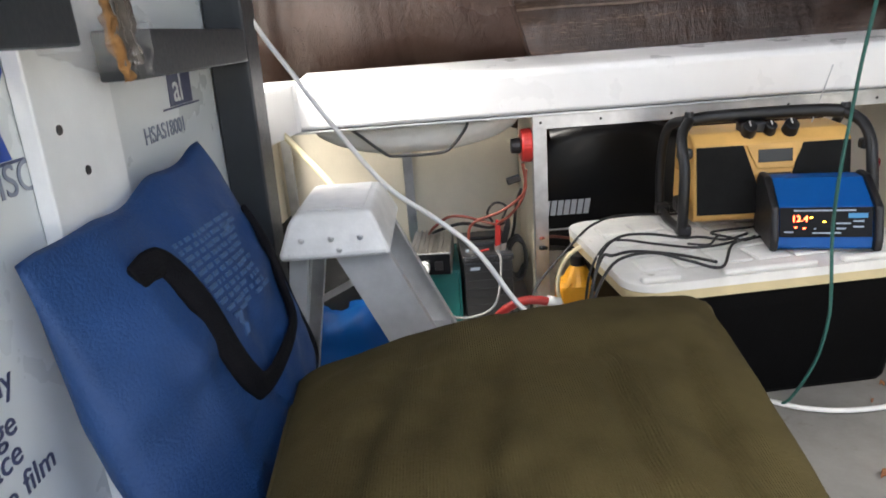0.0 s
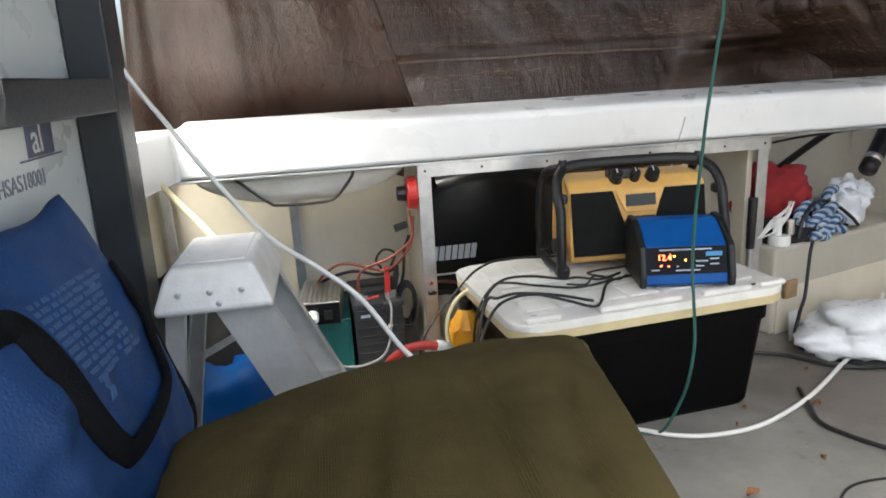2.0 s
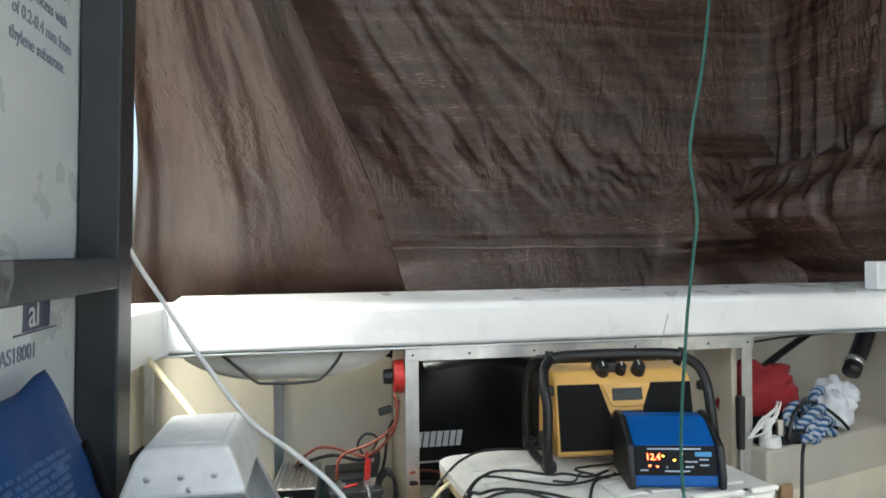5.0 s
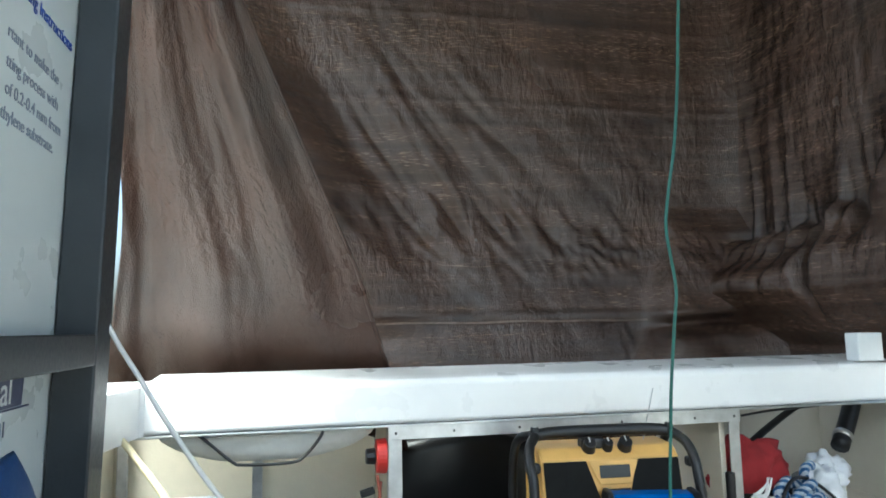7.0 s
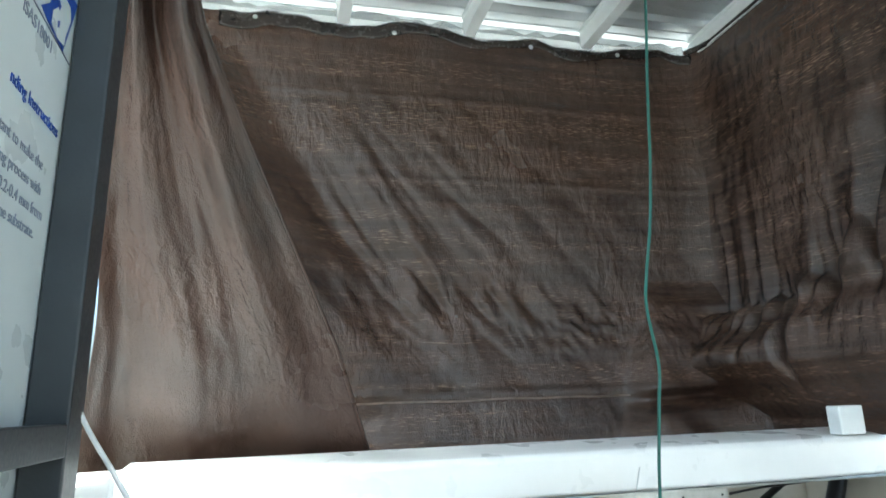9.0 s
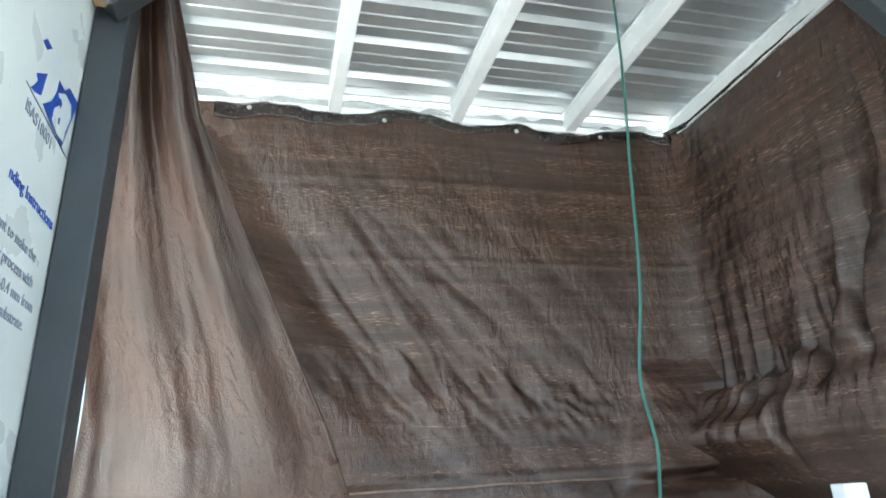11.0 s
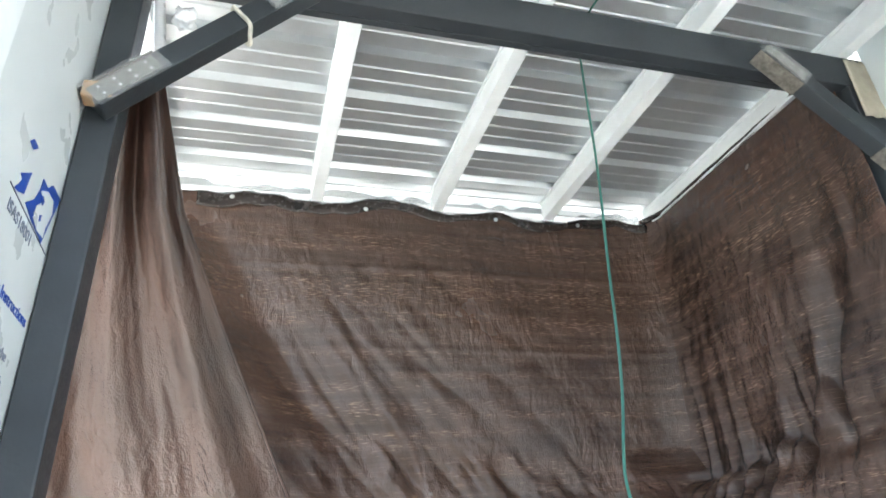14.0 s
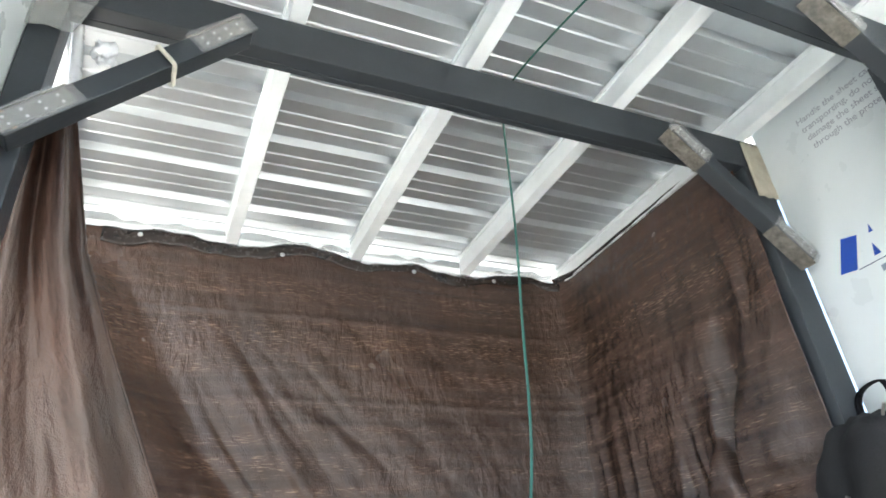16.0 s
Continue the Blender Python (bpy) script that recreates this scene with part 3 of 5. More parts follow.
def rear_tarp(u, v):
    x = -0.5 + 2.5 * u
    top = 2.642 + 0.045 * noise.noise((x * 2.6, 0, 4)) - 0.02 * abs(math.sin(x * 5.2 + 0.4)) + 0.02 * noise.noise((x * 9.0, 4, 4))
    z = -0.1 + (top + 0.1) * v
    y = TARP_Y + 0.05 * noise.noise((x * 1.1, z * 0.9, 0.3))
    # tension folds running down from the tied corner
    w = math.exp(-((x - 0.55 - 0.5 * (1.55 - z)) / 0.42) ** 2) * math.exp(-((z - 1.6) / 0.42) ** 2)
    along, across = x * 0.62 - z * 0.78, x * 0.78 + z * 0.62
    y += w * (0.042 * ridge(across * 5.2, along * 0.7, 7) + 0.018 * ridge(across * 13, along * 2.2, 3))
    # the cloth is pulled forward towards the tie, and falls back along a slanting line
    q = ((x + 0.1) * 0.868 + (z - 2.4) * 0.496 + 0.36) / 0.3
    q = min(1.0, max(0.0, q))
    y -= 0.17 * (1 - q * q * (3 - 2 * q)) * min(1.0, max(0.0, (z - 0.9) / 0.6)) * min(1.0, max(0.0, (2.6 - z) / 0.3))
    # a row of slanting puckers below the folds
    band = math.exp(-((z - 1.42 + 0.06 * x) / 0.1) ** 2) * math.exp(-((x - 0.75) / 0.6) ** 2)
    y += band * (0.04 * noise.noise((x * 12 + z * 6, z * 3.0, 1.0)) + 0.01 * noise.noise((x * 24 + z * 12, z * 9, 2.0)))
    # below a fringed line the cloth falls forward on to the beam
    zb = 1.4 - 0.06 * max(0.0, x - 1.1)
    fall = max(0.0, zb - max(z, 0.8))
    hem_ = math.exp(-((z - zb) / 0.07) ** 2)
    y -= (0.22 * (fall - 0.06 * (1 - math.exp(-fall / 0.06))) - 0.016 * hem_ * noise.noise((x * 13 + z * 4, z * 2.0, 3.0))) * math.exp(-((x - 0.85) / 0.75) ** 4)
    # crinkled strip under them
    low = math.exp(-((z - 1.24) / 0.1) ** 2)
    y += low * 0.012 * noise.noise((x * 26 + z * 9, z * 22, 5.0)) * (0.5 + noise.noise((x * 2.1, z, 8.0)))
    y += 0.003 * noise.noise((x * 9, z * 16, 5.0)) + 0.0018 * noise.noise((x * 34, z * 14, 6.0)) + 0.006 * ridge(x * 3.6 + z * 2.6, z * 1.5, 9.0)
    y -= 0.006 * math.exp(-((z - 0.985) / 0.012) ** 2)
    y -= 0.004 * math.exp(-((z - 2.28) / 0.01) ** 2) + 0.003 * math.exp(-((z - 1.9) / 0.01) ** 2)
    # slack billow low in the corner
    edge_ = 1.0 / (1.0 + math.exp(-(x - 1.46 - 0.12 * (z - 1.0) / 0.35 + 0.03 * noise.noise((z * 6, 1, 1))) / 0.018))
    y -= edge_ * (0.05 + 0.3 * max(0.0, 1.4 - max(z, 0.8))) * min(1.0, max(0.0, (1.46 - z) / 0.12)) * (1 + 0.14 * noise.noise((x * 5 + z * 3, z * 7, 2)))
    y += 0.09 * math.exp(-((z - 0.93 - 0.05 * (x - 1.5)) / 0.03) ** 2) * edge_
    corner = max(0.0, x - 1.8) / 0.2
    y -= 0.06 * corner * corner
    return (x, y, z)


def side_tarp(u, v):
    y = 2.64 - 1.29 * u
    z = 0.79 + (2.655 - 0.79) * v
    # a fringed line, rising towards the post, above which the cloth hangs plumb and below which it is drawn in across the corner
    line = 1.3 + 0.24 * max(0.0, 2.3 - y) + 1.5 * max(0.0, 1.95 - y) ** 1.3
    even = line
    line += 0.1 * noise.noise((y * 9, 1.0, 4.0)) + 0.07 * noise.noise((y * 21, 3.0, 1.0)) - 0.26 * math.exp(-((y - 2.13) / 0.03) ** 2) - 0.2 * math.exp(-((y - 1.74) / 0.035) ** 2)
    low = max(0.0, line - z)
    m = 1 - math.exp(-low / 0.07)
    x = 1.985 + 0.03 * noise.noise((y * 1.6, z * 0.8, 5))
    x -= m * (0.2 * max(0.0, y - 1.38) + 0.05 * min(1.0, max(0.0, even - z) / 0.5)) * min(1.0, max(0.0, (2.42 - z) / 0.2)) * min(1.0, max(0.0, (z - 0.84) / 0.22))
    # hanging folds above the line, short puckers along it
    up = math.exp(-max(0.0, z - line) / 0.5) * min(1.0, max(0.0, (2.5 - z) / 0.4))
    x -= up * (1 - m) * (0.05 * ridge(y * 4.2 + 0.25 * z, z * 0.5, 2) + 0.022 * ridge(y * 9.5 - 0.3 * z, z * 0.9, 6))
    x -= 0.02 * math.exp(-((z - line) / 0.12) ** 2) * noise.noise((y * 26, z * 4.0, 8))
    # a slack swag low down
    sw = z - 1.12 - 0.16 * (2.3 - y) + 0.04 * noise.noise((y * 5, 1, 9))
    x -= 0.05 * math.exp(-(sw / 0.06) ** 2) * max(0.0, 1 - u * 1.6) - 0.03 * math.exp(-((sw - 0.11) / 0.05) ** 2)
    x -= 0.012 * noise.noise((y * 6, z * 5, 3)) + 0.004 * noise.noise((y * 24, z * 11, 6))
    x += (2.0 - x) * max(0.0, v - 0.9) * 10
    # the near edge lies smooth along the post
    near = max(0.0, u - 0.84) / 0.16
    x += (1.952 + 0.008 * noise.noise((z * 3.0, 1.0, 2.0)) - x) * near * near * (3 - 2 * near)
    cor = max(0.0, 0.12 - u) / 0.12
    x -= 0.05 * cor * cor
    return (x, y, z)


EDGE = ((0.9, -0.205), (0.62, -0.14), (0.45, -0.075), (0.25, 0.01), (0.1, 0.075), (-0.05, 0.122), (-0.3, 0.18))


def gathered_tarp(u, v):
    # hung from one tied point at the post and spread out below, leaning back over the boat's stern
    zr = 0.9 - 1.2 * v
    y = 2.176 / (1 + 0.615 * zr)
    right = EDGE[-1][1]
    for (za, xa), (zb, xb) in zip(EDGE, EDGE[1:]):
        if za >= zr >= zb:
            right = xa + (xb - xa) * (za - zr) / (za - zb)
    left = -0.282 + 0.015 * math.exp(-((v - 0.62) / 0.12) ** 2) + 0.013 * v
    s = min(1.0, 0.12 + v * 1.3)
    r = left + (right - left) * u
    fold = s * (0.06 * math.exp(-((u - 0.13) / 0.09) ** 2) - 0.05 * math.exp(-((u - 0.9) / 0.22) ** 2) + 0.035 * math.exp(-((u - 0.4 - 0.06 * v) / 0.07) ** 2) * (1.1 - v) + 0.008 * math.sin(u * 21.0 + 1.0 + 1.5 * v))
    y += fold + 0.03 * s * noise.noise((u * 5, v * 3, 2)) + 0.006 * (1 - v) ** 2 * math.sin(u * 12.5 + 0.4) - s * min(1.0, 0.1 + 1.4 * v) * (0.018 * noise.noise((u * 5 + v * 1.0, v * 2.0, 4)) + 0.006 * noise.noise((u * 12 - v * 2, v * 6, 5))) + 0.003 * s * noise.noise((u * 26, v * 26, 6))
    top_ = max(0.0, 1 - v / 0.55)
    y += top_ * (-0.05 * math.exp(-((u - 0.2) / 0.13) ** 2) + 0.07 * math.exp(-((u - 0.47) / 0.08) ** 2) - 0.06 * math.exp(-((u - 0.76) / 0.14) ** 2)) * (0.35 + 1.3 * v)
    return (r * y, y, EYE_Z + zr * y)


def tarp(name, fn, nx, ny, m, label):
    ob = thing(name, Matrix(), label, "tarpaulin", "hanging tarpaulins")
    part("sheet", sheet(nx, ny, fn), m, ob, smooth=True)
    return ob


rear = tarp("tarpaulin", rear_tarp, 300, 270, M["tarp"], "dark brown woven tarpaulin stretched across the back, creased")
side = tarp("tarpaulin", side_tarp, 190, 220, M["tarp"], "dark brown woven tarpaulin hung along the side, creased")
gathered = tarp("tarpaulin", gathered_tarp, 220, 240, M["tarp_gathered"], "brown tarpaulin gathered and tied at the post")
tie = part("plastic_tie", sheet(6, 24, lambda u, v: (-0.305 - 0.03 * v + (0.02 - 0.006 * v) * math.cos(2 * math.pi * u), 1.43 - 0.03 * v + 0.016 * math.sin(2 * math.pi * u), 2.19 + 0.32 * v + 0.01 * noise.noise((u * 5, v * 9, 1))), 0.0008), M["bag_clear"], smooth=True)
tagged(tie, "twisted white plastic strip tying the tarpaulin to the beam", "tie")
eyelets = [(-0.15, 2.525), (0.45, 2.515), (1.1, 2.515), (1.55, 2.52)]
for ex, ez in eyelets:
    part("eyelet", cyl(0.011, 0.009, 0.004, pose(ex, TARP_Y - 0.05, ez + 0.05, 90, 0, 0), 16), M["galv"], rear, "small bright metal eyelet")


def top_hem(u, v):
    x = -0.3 + 2.27 * u
    p = rear_tarp((x + 0.5) / 2.5, 1.0)
    flop = 0.035 + 0.03 * max(0.0, 1.0 - x) + 0.06 * abs(noise.noise((x * 3.3, 3, 1)))
    return (x, p[1] - 0.004 - 0.004 * math.sin(math.pi * v) - 0.006 * abs(noise.noise((x * 9, v * 3, 4))), p[2] + 0.01 * noise.noise((x * 6, 1, 2)) - flop * v)


part("hem", sheet(120, 6, top_hem), M["hem"], rear, "dark folded hem", smooth=True)


def film_strip(u, v):
    # plastic film stuffed under the roof sheets above the hem, torn along the top
    x = -0.45 + 2.42 * u
    p = rear_tarp((x + 0.5) / 2.5, 1.0)
    high = 2.688 + 0.03 * noise.noise((x * 4.1, 2, 7)) + 0.018 * noise.noise((x * 15.0, 5, 3))
    return (x, max(p[1] + 0.012, 2.66) + 0.012 * noise.noise((x * 11, v * 2.5, 9)), p[2] - 0.03 + (min(high, 2.706) - p[2] + 0.03) * v)


part("film_strip", sheet(150, 8, film_strip), M["grey_tape"], rear, "crumpled smoky plastic film above the hem", smooth=True)

part("hem", sheet(90, 6, lambda u, v: (side_tarp(u, 1 - 0.02 * v)[0] - 0.006 - 0.01 * math.sin(math.pi * v), 2.6 - 1.23 * u, 2.64 - 0.03 * v + 0.006 * noise.noise((u * 9, 2, 1)))), M["hem"], side, "dark folded hem", smooth=True)
part("hem", sheet(6, 120, lambda u, v: tuple(Vector(gathered_tarp(0.985 + 0.015 * u, v)) + Vector((0, -0.004 - 0.004 * math.sin(math.pi * u), 0)))), M["tarp_gathered"], gathered, "folded edge", smooth=True)


def on_rear(x, z, lift):
    p = rear_tarp((x + 0.5) / 2.5, (z + 0.1) / 2.79)
    return (x, p[1] - lift, z)


part("seam", sheet(110, 1, lambda u, v: on_rear(0.1 + 1.32 * u, 0.95 + 0.008 * v + 0.006 * noise.noise((u * 6, 1, 1)), 0.005 + 0.002 * noise.noise((u * 30, v, 2))), 0.0008), M["seam"], rear, "worn pale seam")

# ---- the boat's stern ----
AL_Y = 1.92
tagged(part("floor", sheet(60, 60, lambda u, v: (-0.62 + 2.75 * u, -1.4 + 3.85 * v, 0.004 * noise.noise((u * 9, v * 9, 0))), 0.03), M["deck"], smooth=True), "dirty off-white painted boat deck with stains", "deck", kind="structure")
gun = prism([(1.915, 0.664), (1.9, 0.672), (1.9, 0.775), (1.912, 0.79), (1.95, 0.797), (2.13, 0.812), (2.16, 0.8), (2.16, 0.664)], -0.43, 2.02, "x", 0.006)
transom = thing("stern_beam", pose(0, 0, 0), "glossy white moulded stern beam of the boat", "boat beam", kind="structure")
part("beam_body", gun, M["gelcoat"], transom, smooth=False)
part("beam_flange", box(-0.47, 2.0, 1.905, 1.93, 0.656, 0.6635, 0.002), M["galv"], transom)
part("corner_return", prism([(-0.42, 2.14), (-0.62, 2.1), (-0.62, 1.2), (-0.52, 1.2), (-0.431, 1.894), (-0.42, 1.8985)], 0.6645, 0.793, "z", 0.002), M["gelcoat"], transom)
# stern wall, port side and starboard side inside the boat
hull = thing("hull_lining", pose(0, 0, 0), "cream painted inside of the boat hull", "hull", kind="structure")
part("stern_panel", box(-0.62, 0.235, 2.34, 2.37, -0.02, 0.66, 0.002), M["cream"], hull)
part("port_panel", box(-0.64, -0.6, 0.9, 2.34, -0.02, 0.66, 0.002), M["cream"], hull)
part("well_side", box(1.315, 1.335, 1.96, 2.36, -0.02, 0.66, 0.002), M["cream"], hull)
part("well_side", box(0.237, 0.255, 1.96, 2.36, -0.02, 0.66, 0.002), M["cream"], hull)
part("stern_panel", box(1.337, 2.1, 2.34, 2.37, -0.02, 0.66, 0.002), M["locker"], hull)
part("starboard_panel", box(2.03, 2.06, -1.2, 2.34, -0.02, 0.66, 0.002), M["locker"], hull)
part("well_floor", box(0.257, 1.313, 1.95, 2.36, -0.02, 0.1, 0.004), M["cream"], hull)
for sx, sy in ((-0.155, 2.322), (-0.565, 2.3)):
    part("frame_rib", box(sx - 0.016, sx + 0.016, sy, sy + 0.016, 0.0, 0.655, 0.002), M["galv"], hull, "dull aluminium upright")

al = thing("aluminium_frame", pose(0, AL_Y, 0), "bolted dull aluminium angle frame under the stern beam", "frame", kind="structure")
part("upright", box(0.228, 0.268, 0.0, 0.006, 0.0, 0.655, 0.001), M["galv"], al)
part("upright", box(0.228, 0.233, 0.0065, 0.035, 0.0, 0.655, 0.001), M["galv"], al)
part("upright", box(1.325, 1.362, 0.0, 0.006, 0.0, 0.655, 0.001), M["galv"], al)
part("upright", box(1.357, 1.362, 0.0065, 0.035, 0.0, 0.655, 0.001), M["galv"], al)
part("top_rail", box(0.228, 1.362, -0.008, -0.002, 0.62, 0.658, 0.001), M["galv"], al)
for bx in (0.25, 0.42, 0.62, 0.95, 1.2, 1.34):
    part("rivet", cyl(0.004, 0.003, 0.002, pose(bx, -0.0085, 0.638, 90, 0, 0), 10), M["rubber"], al)

# starboard locker with a white top
lock = thing("side_locker", pose(1.37, 1.86, 0, 0, 0, 16), "cream and white moulded locker along the hull side", "locker", kind="structure")
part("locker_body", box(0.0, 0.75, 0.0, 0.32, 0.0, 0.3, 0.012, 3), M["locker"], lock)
part("kick_recess", box(0.02, 0.74, -0.004, -0.001, 0.0, 0.16, 0.001), M["cream"], lock)

# ---- printed film on the boards ----
left_text("L ISO0", 0.045, 0.618, 0.785, M["grey_print"])
for ln, yy, zz, sz in (("refully", 0.512, 0.618, 0.036), ("p edge", 0.495, 0.578, 0.036), ("surface", 0.485, 0.548, 0.036), ("tective film", 0.47, 0.512, 0.036)):
    left_text(ln, sz, yy, zz, M["dark_print"])
left_text("ti", 0.05, 0.575, 0.69, M["dark_print"])
left_text("al", 0.066, 1.118, 0.83, M["film"])
left_text("HSAS18001", 0.034, 0.985, 0.782, M["grey_print"])
left_text("nding Instructions", 0.0325, 1.068, 1.462, M["blue_print"])
for ln, yy, zz in (("rtant to make the", 1.042, 1.378), ("tting process with", 1.045, 1.333), ("of 0.2-0.4 mm from", 1.048, 1.292), ("thylene substrate.", 1.04, 1.252)):
    left_text(ln, 0.029, yy, zz, M["grey_print"])


def wall_shape(points, material, parent, x0, x1, name="print_shape"):
    return part(name, prism(points, x0, x1, "x"), material, parent)


WX = WALL_X + 0.0005
wall_shape([(0.6, 0.97), (0.705, 0.97), (0.703, 0.9), (0.655, 0.84), (0.6, 0.835)], M["blue_print"], wall_left, WX, WX + 0.001)
wall_shape([(0.58, 0.815), (0.704, 0.815), (0.704, 0.818), (0.58, 0.818)], M["dark_print"], wall_left, WX, WX + 0.001)
wall_shape([(0.665, 0.819), (0.685, 0.819), (0.675, 0.85)], M["blue_print"], wall_left, WX, WX + 0.001)
wall_shape([(1.07, 0.82), (1.23, 0.82), (1.23, 0.823), (1.07, 0.823)], M["dark_print"], wall_left, WX, WX + 0.001)
wall_shape([(1.1, 0.824), (1.2, 0.824), (1.205, 0.89), (1.105, 0.89)], M["dark_print"], wall_left, WX - 0.0008, WX + 0.0004)
# the blue mark higher up: a gabled block with pale rounded shapes cut into it
wall_shape([(1.092, 1.674), (1.139, 1.705), (1.129, 1.652), (1.101, 1.641), (1.081, 1.638), (1.096, 1.654), (1.105, 1.668)], M["blue_print"], wall_left, WX, WX + 0.0008)
wall_shape([(1.201, 1.732), (1.236, 1.732), (1.26, 1.754), (1.321, 1.757), (1.273, 1.628), (1.18, 1.637), (1.145, 1.645), (1.183, 1.674), (1.199, 1.706)], M["blue_print"], wall_left, WX, WX + 0.0008)
wall_shape([(1.203, 1.706), (1.24, 1.727), (1.281, 1.728), (1.292, 1.703), (1.274, 1.66), (1.273, 1.639), (1.234, 1.634), (1.198, 1.643), (1.199, 1.67), (1.225, 1.693)], M["film"], wall_left, WX + 0.0009, WX + 0.0016)
wall_shape([(1.225, 1.664), (1.236, 1.671), (1.236, 1.656), (1.227, 1.652)], M["blue_print"], wall_left, WX + 0.0017, WX + 0.0022)
wall_shape([(1.205, 1.698), (1.222, 1.704), (1.232, 1.698), (1.226, 1.686)], M["blue_print"], wall_left, WX + 0.0017, WX + 0.0022)
wall_shape([(1.092, 1.742), (1.107, 1.758), (1.138, 1.759), (1.117, 1.741)], M["blue_print"], wall_left, WX, WX + 0.0008)
wall_shape([(1.06, 1.634), (1.318, 1.622), (1.318, 1.6245), (1.06, 1.6365)], M["dark_print"], wall_left, WX, WX + 0.0008)
left_text("ISAS18001", 0.034, 1.075, 1.592, M["grey_print"])


def right_text(text, size, y, z, material):
    m = Matrix.Translation((2.0888, y, z)) @ Matrix(((0, 0, -1, 0), (-1, 0, 0, 0), (0, 1, 0, 0), (0, 0, 0, 1)))
    return lettering("printed_words", text, size, m, material, wall_right)


for i, ln in enumerate(("Handle the sheet carefully", "transporting, do not", "damage the sheet surface", "through the protective")):
    right_text(ln, 0.037, 1.125 - 0.008 * i, 2.545 - 0.042 * i, M["pale_grey_print"])
RX = 2.0888
wall_shape([(1.155, 2.06), (1.1, 2.045), (1.145, 1.935), (1.205, 1.945)], M["blue_print"], wall_right, RX, RX + 0.001)
wall_shape([(1.06, 2.03), (1.045, 2.03), (1.05, 2.06)], M["blue_print"], wall_right, RX, RX + 0.001)
wall_shape([(1.075, 1.95), (1.05, 1.95), (1.065, 1.995)], M["blue_print"], wall_right, RX, RX + 0.001)
wall_shape([(1.14, 1.93), (0.8, 1.93), (0.8, 1.933), (1.14, 1.933)], M["dark_print"], wall_right, RX, RX + 0.001)
for zz, ys in ((1.89, 1.07), (1.78, 1.06), (1.7, 1.08), (1.66, 1.05)):
    for k in range(5):
        wall_shape([(ys - k * 0.05, zz), (ys - k * 0.05 - 0.04, zz), (ys - k * 0.05 - 0.04, zz + 0.022), (ys - k * 0.05, zz + 0.022)], M["grey_print"], wall_right, RX, RX + 0.001, "print_bar")

# ---- storage tote, radio, battery charger ----


def rounded(w, d, r, n=5, x0=0.0, y0=0.0):
    pts = []
    for cx, cy, a0 in ((w - r, d - r, 0), (r, d - r, 90), (r, r, 180), (w - r, r, 270)):
        for k in range(n + 1):
            a = radians(a0 + 90 * k / n)
            pts.append((x0 + cx + r * math.cos(a), y0 + cy + r * math.sin(a)))
    return pts


TOTE = pose(0.352, 1.37, 0, 0, 0, 5.0)
tote = thing("storage_tote", TOTE, "black plastic storage tote with a pale scuffed lid", "storage tote")
LW, LD, LZ = 0.752, 0.52, 0.352
bmt = bmesh.new()
rings = []
for z, inset in ((0.0, 0.058), (0.012, 0.053), (0.25, 0.034), (0.252, 0.028), (0.31, 0.028), (0.312, 0.02), (0.33, 0.02)):
    rings.append([bmt.verts.new((x, y, z)) for x, y in rounded(LW - 2 * inset, LD - 2 * inset, 0.04, 5, inset, inset)])
for a, b in zip(rings, rings[1:]):
    for k in range(len(a)):
        bmt.faces.new((a[k], a[(k + 1) % len(a)], b[(k + 1) % len(a)], b[k]))
bmt.faces.new(rings[0])
part("tub", bmt, M["tote"], tote)
lid = part("lid", prism(rounded(LW, LD, 0.06), 0.325, 0.345, "z", 0.004), M["lid"], tote, "pale grey lid with raised panels")
part("lid_rim", prism(rounded(LW - 0.004, LD - 0.004, 0.058, 5, 0.002, 0.002), 0.302, 0.3245, "z", 0.003), M["lid_edge"], tote, "yellowed rim")
for i in range(7):
    for j in range(4):
        x0, y0 = 0.06 + i * 0.092, 0.075 + j * 0.094
        part("lid_panel", box(x0, x0 + 0.083, y0, y0 + 0.084, 0.3455, LZ, 0.004, 1), M["lid"], lid)
for x0, x1 in ((0.03, 0.12), (0.22, 0.44), (0.5, 0.64), (0.66, 0.74)):
    part("lid_lip", box(x0, x1, 0.008, 0.028, 0.3455, 0.358, 0.004, 1), M["lid"], lid)
for x0 in (0.075, 0.31, 0.655):
    part("latch_slot", box(x0, x0 + 0.035, 0.034, 0.042, 0.3452, 0.3475), M["rubber"], lid)

radio = thing("jobsite_radio", pose(0.565, 1.685, LZ + 0.004, 0, 0, -4) @ Matrix.Diagonal((1.0, 1.0, 1.09, 1.0)), "yellow and black rugged radio in a tubular guard", "radio")
RW = 0.475
front = [(0.0, 0.03), (0.0, 0.06), (0.03, 0.203), (0.06, 0.227), (0.165, 0.232), (0.19, 0.19), (0.2, 0.05), (0.18, 0.02), (0.02, 0.02)]
part("body", prism(front, 0.042, RW - 0.042, "x", 0.006), M["yellow"], radio, "worn yellow plastic body")
slope = pose(0, 0, 0, -math.degrees(math.atan2(0.025, 0.13)), 0, 0)
for s in (0, 1):
    pts = [(0.048, -0.018), (0.2, -0.018), (0.198, 0.05), (0.165, 0.142), (0.048, 0.142)]
    if s:
        pts = [(RW - x, z) for x, z in pts]
    part("speaker_grille", prism(pts, -0.005, 0.001, "y", 0.002), M["speaker"], radio, "black speaker cloth", at=Matrix.Translation((0, -0.001, 0.06)) @ slope)
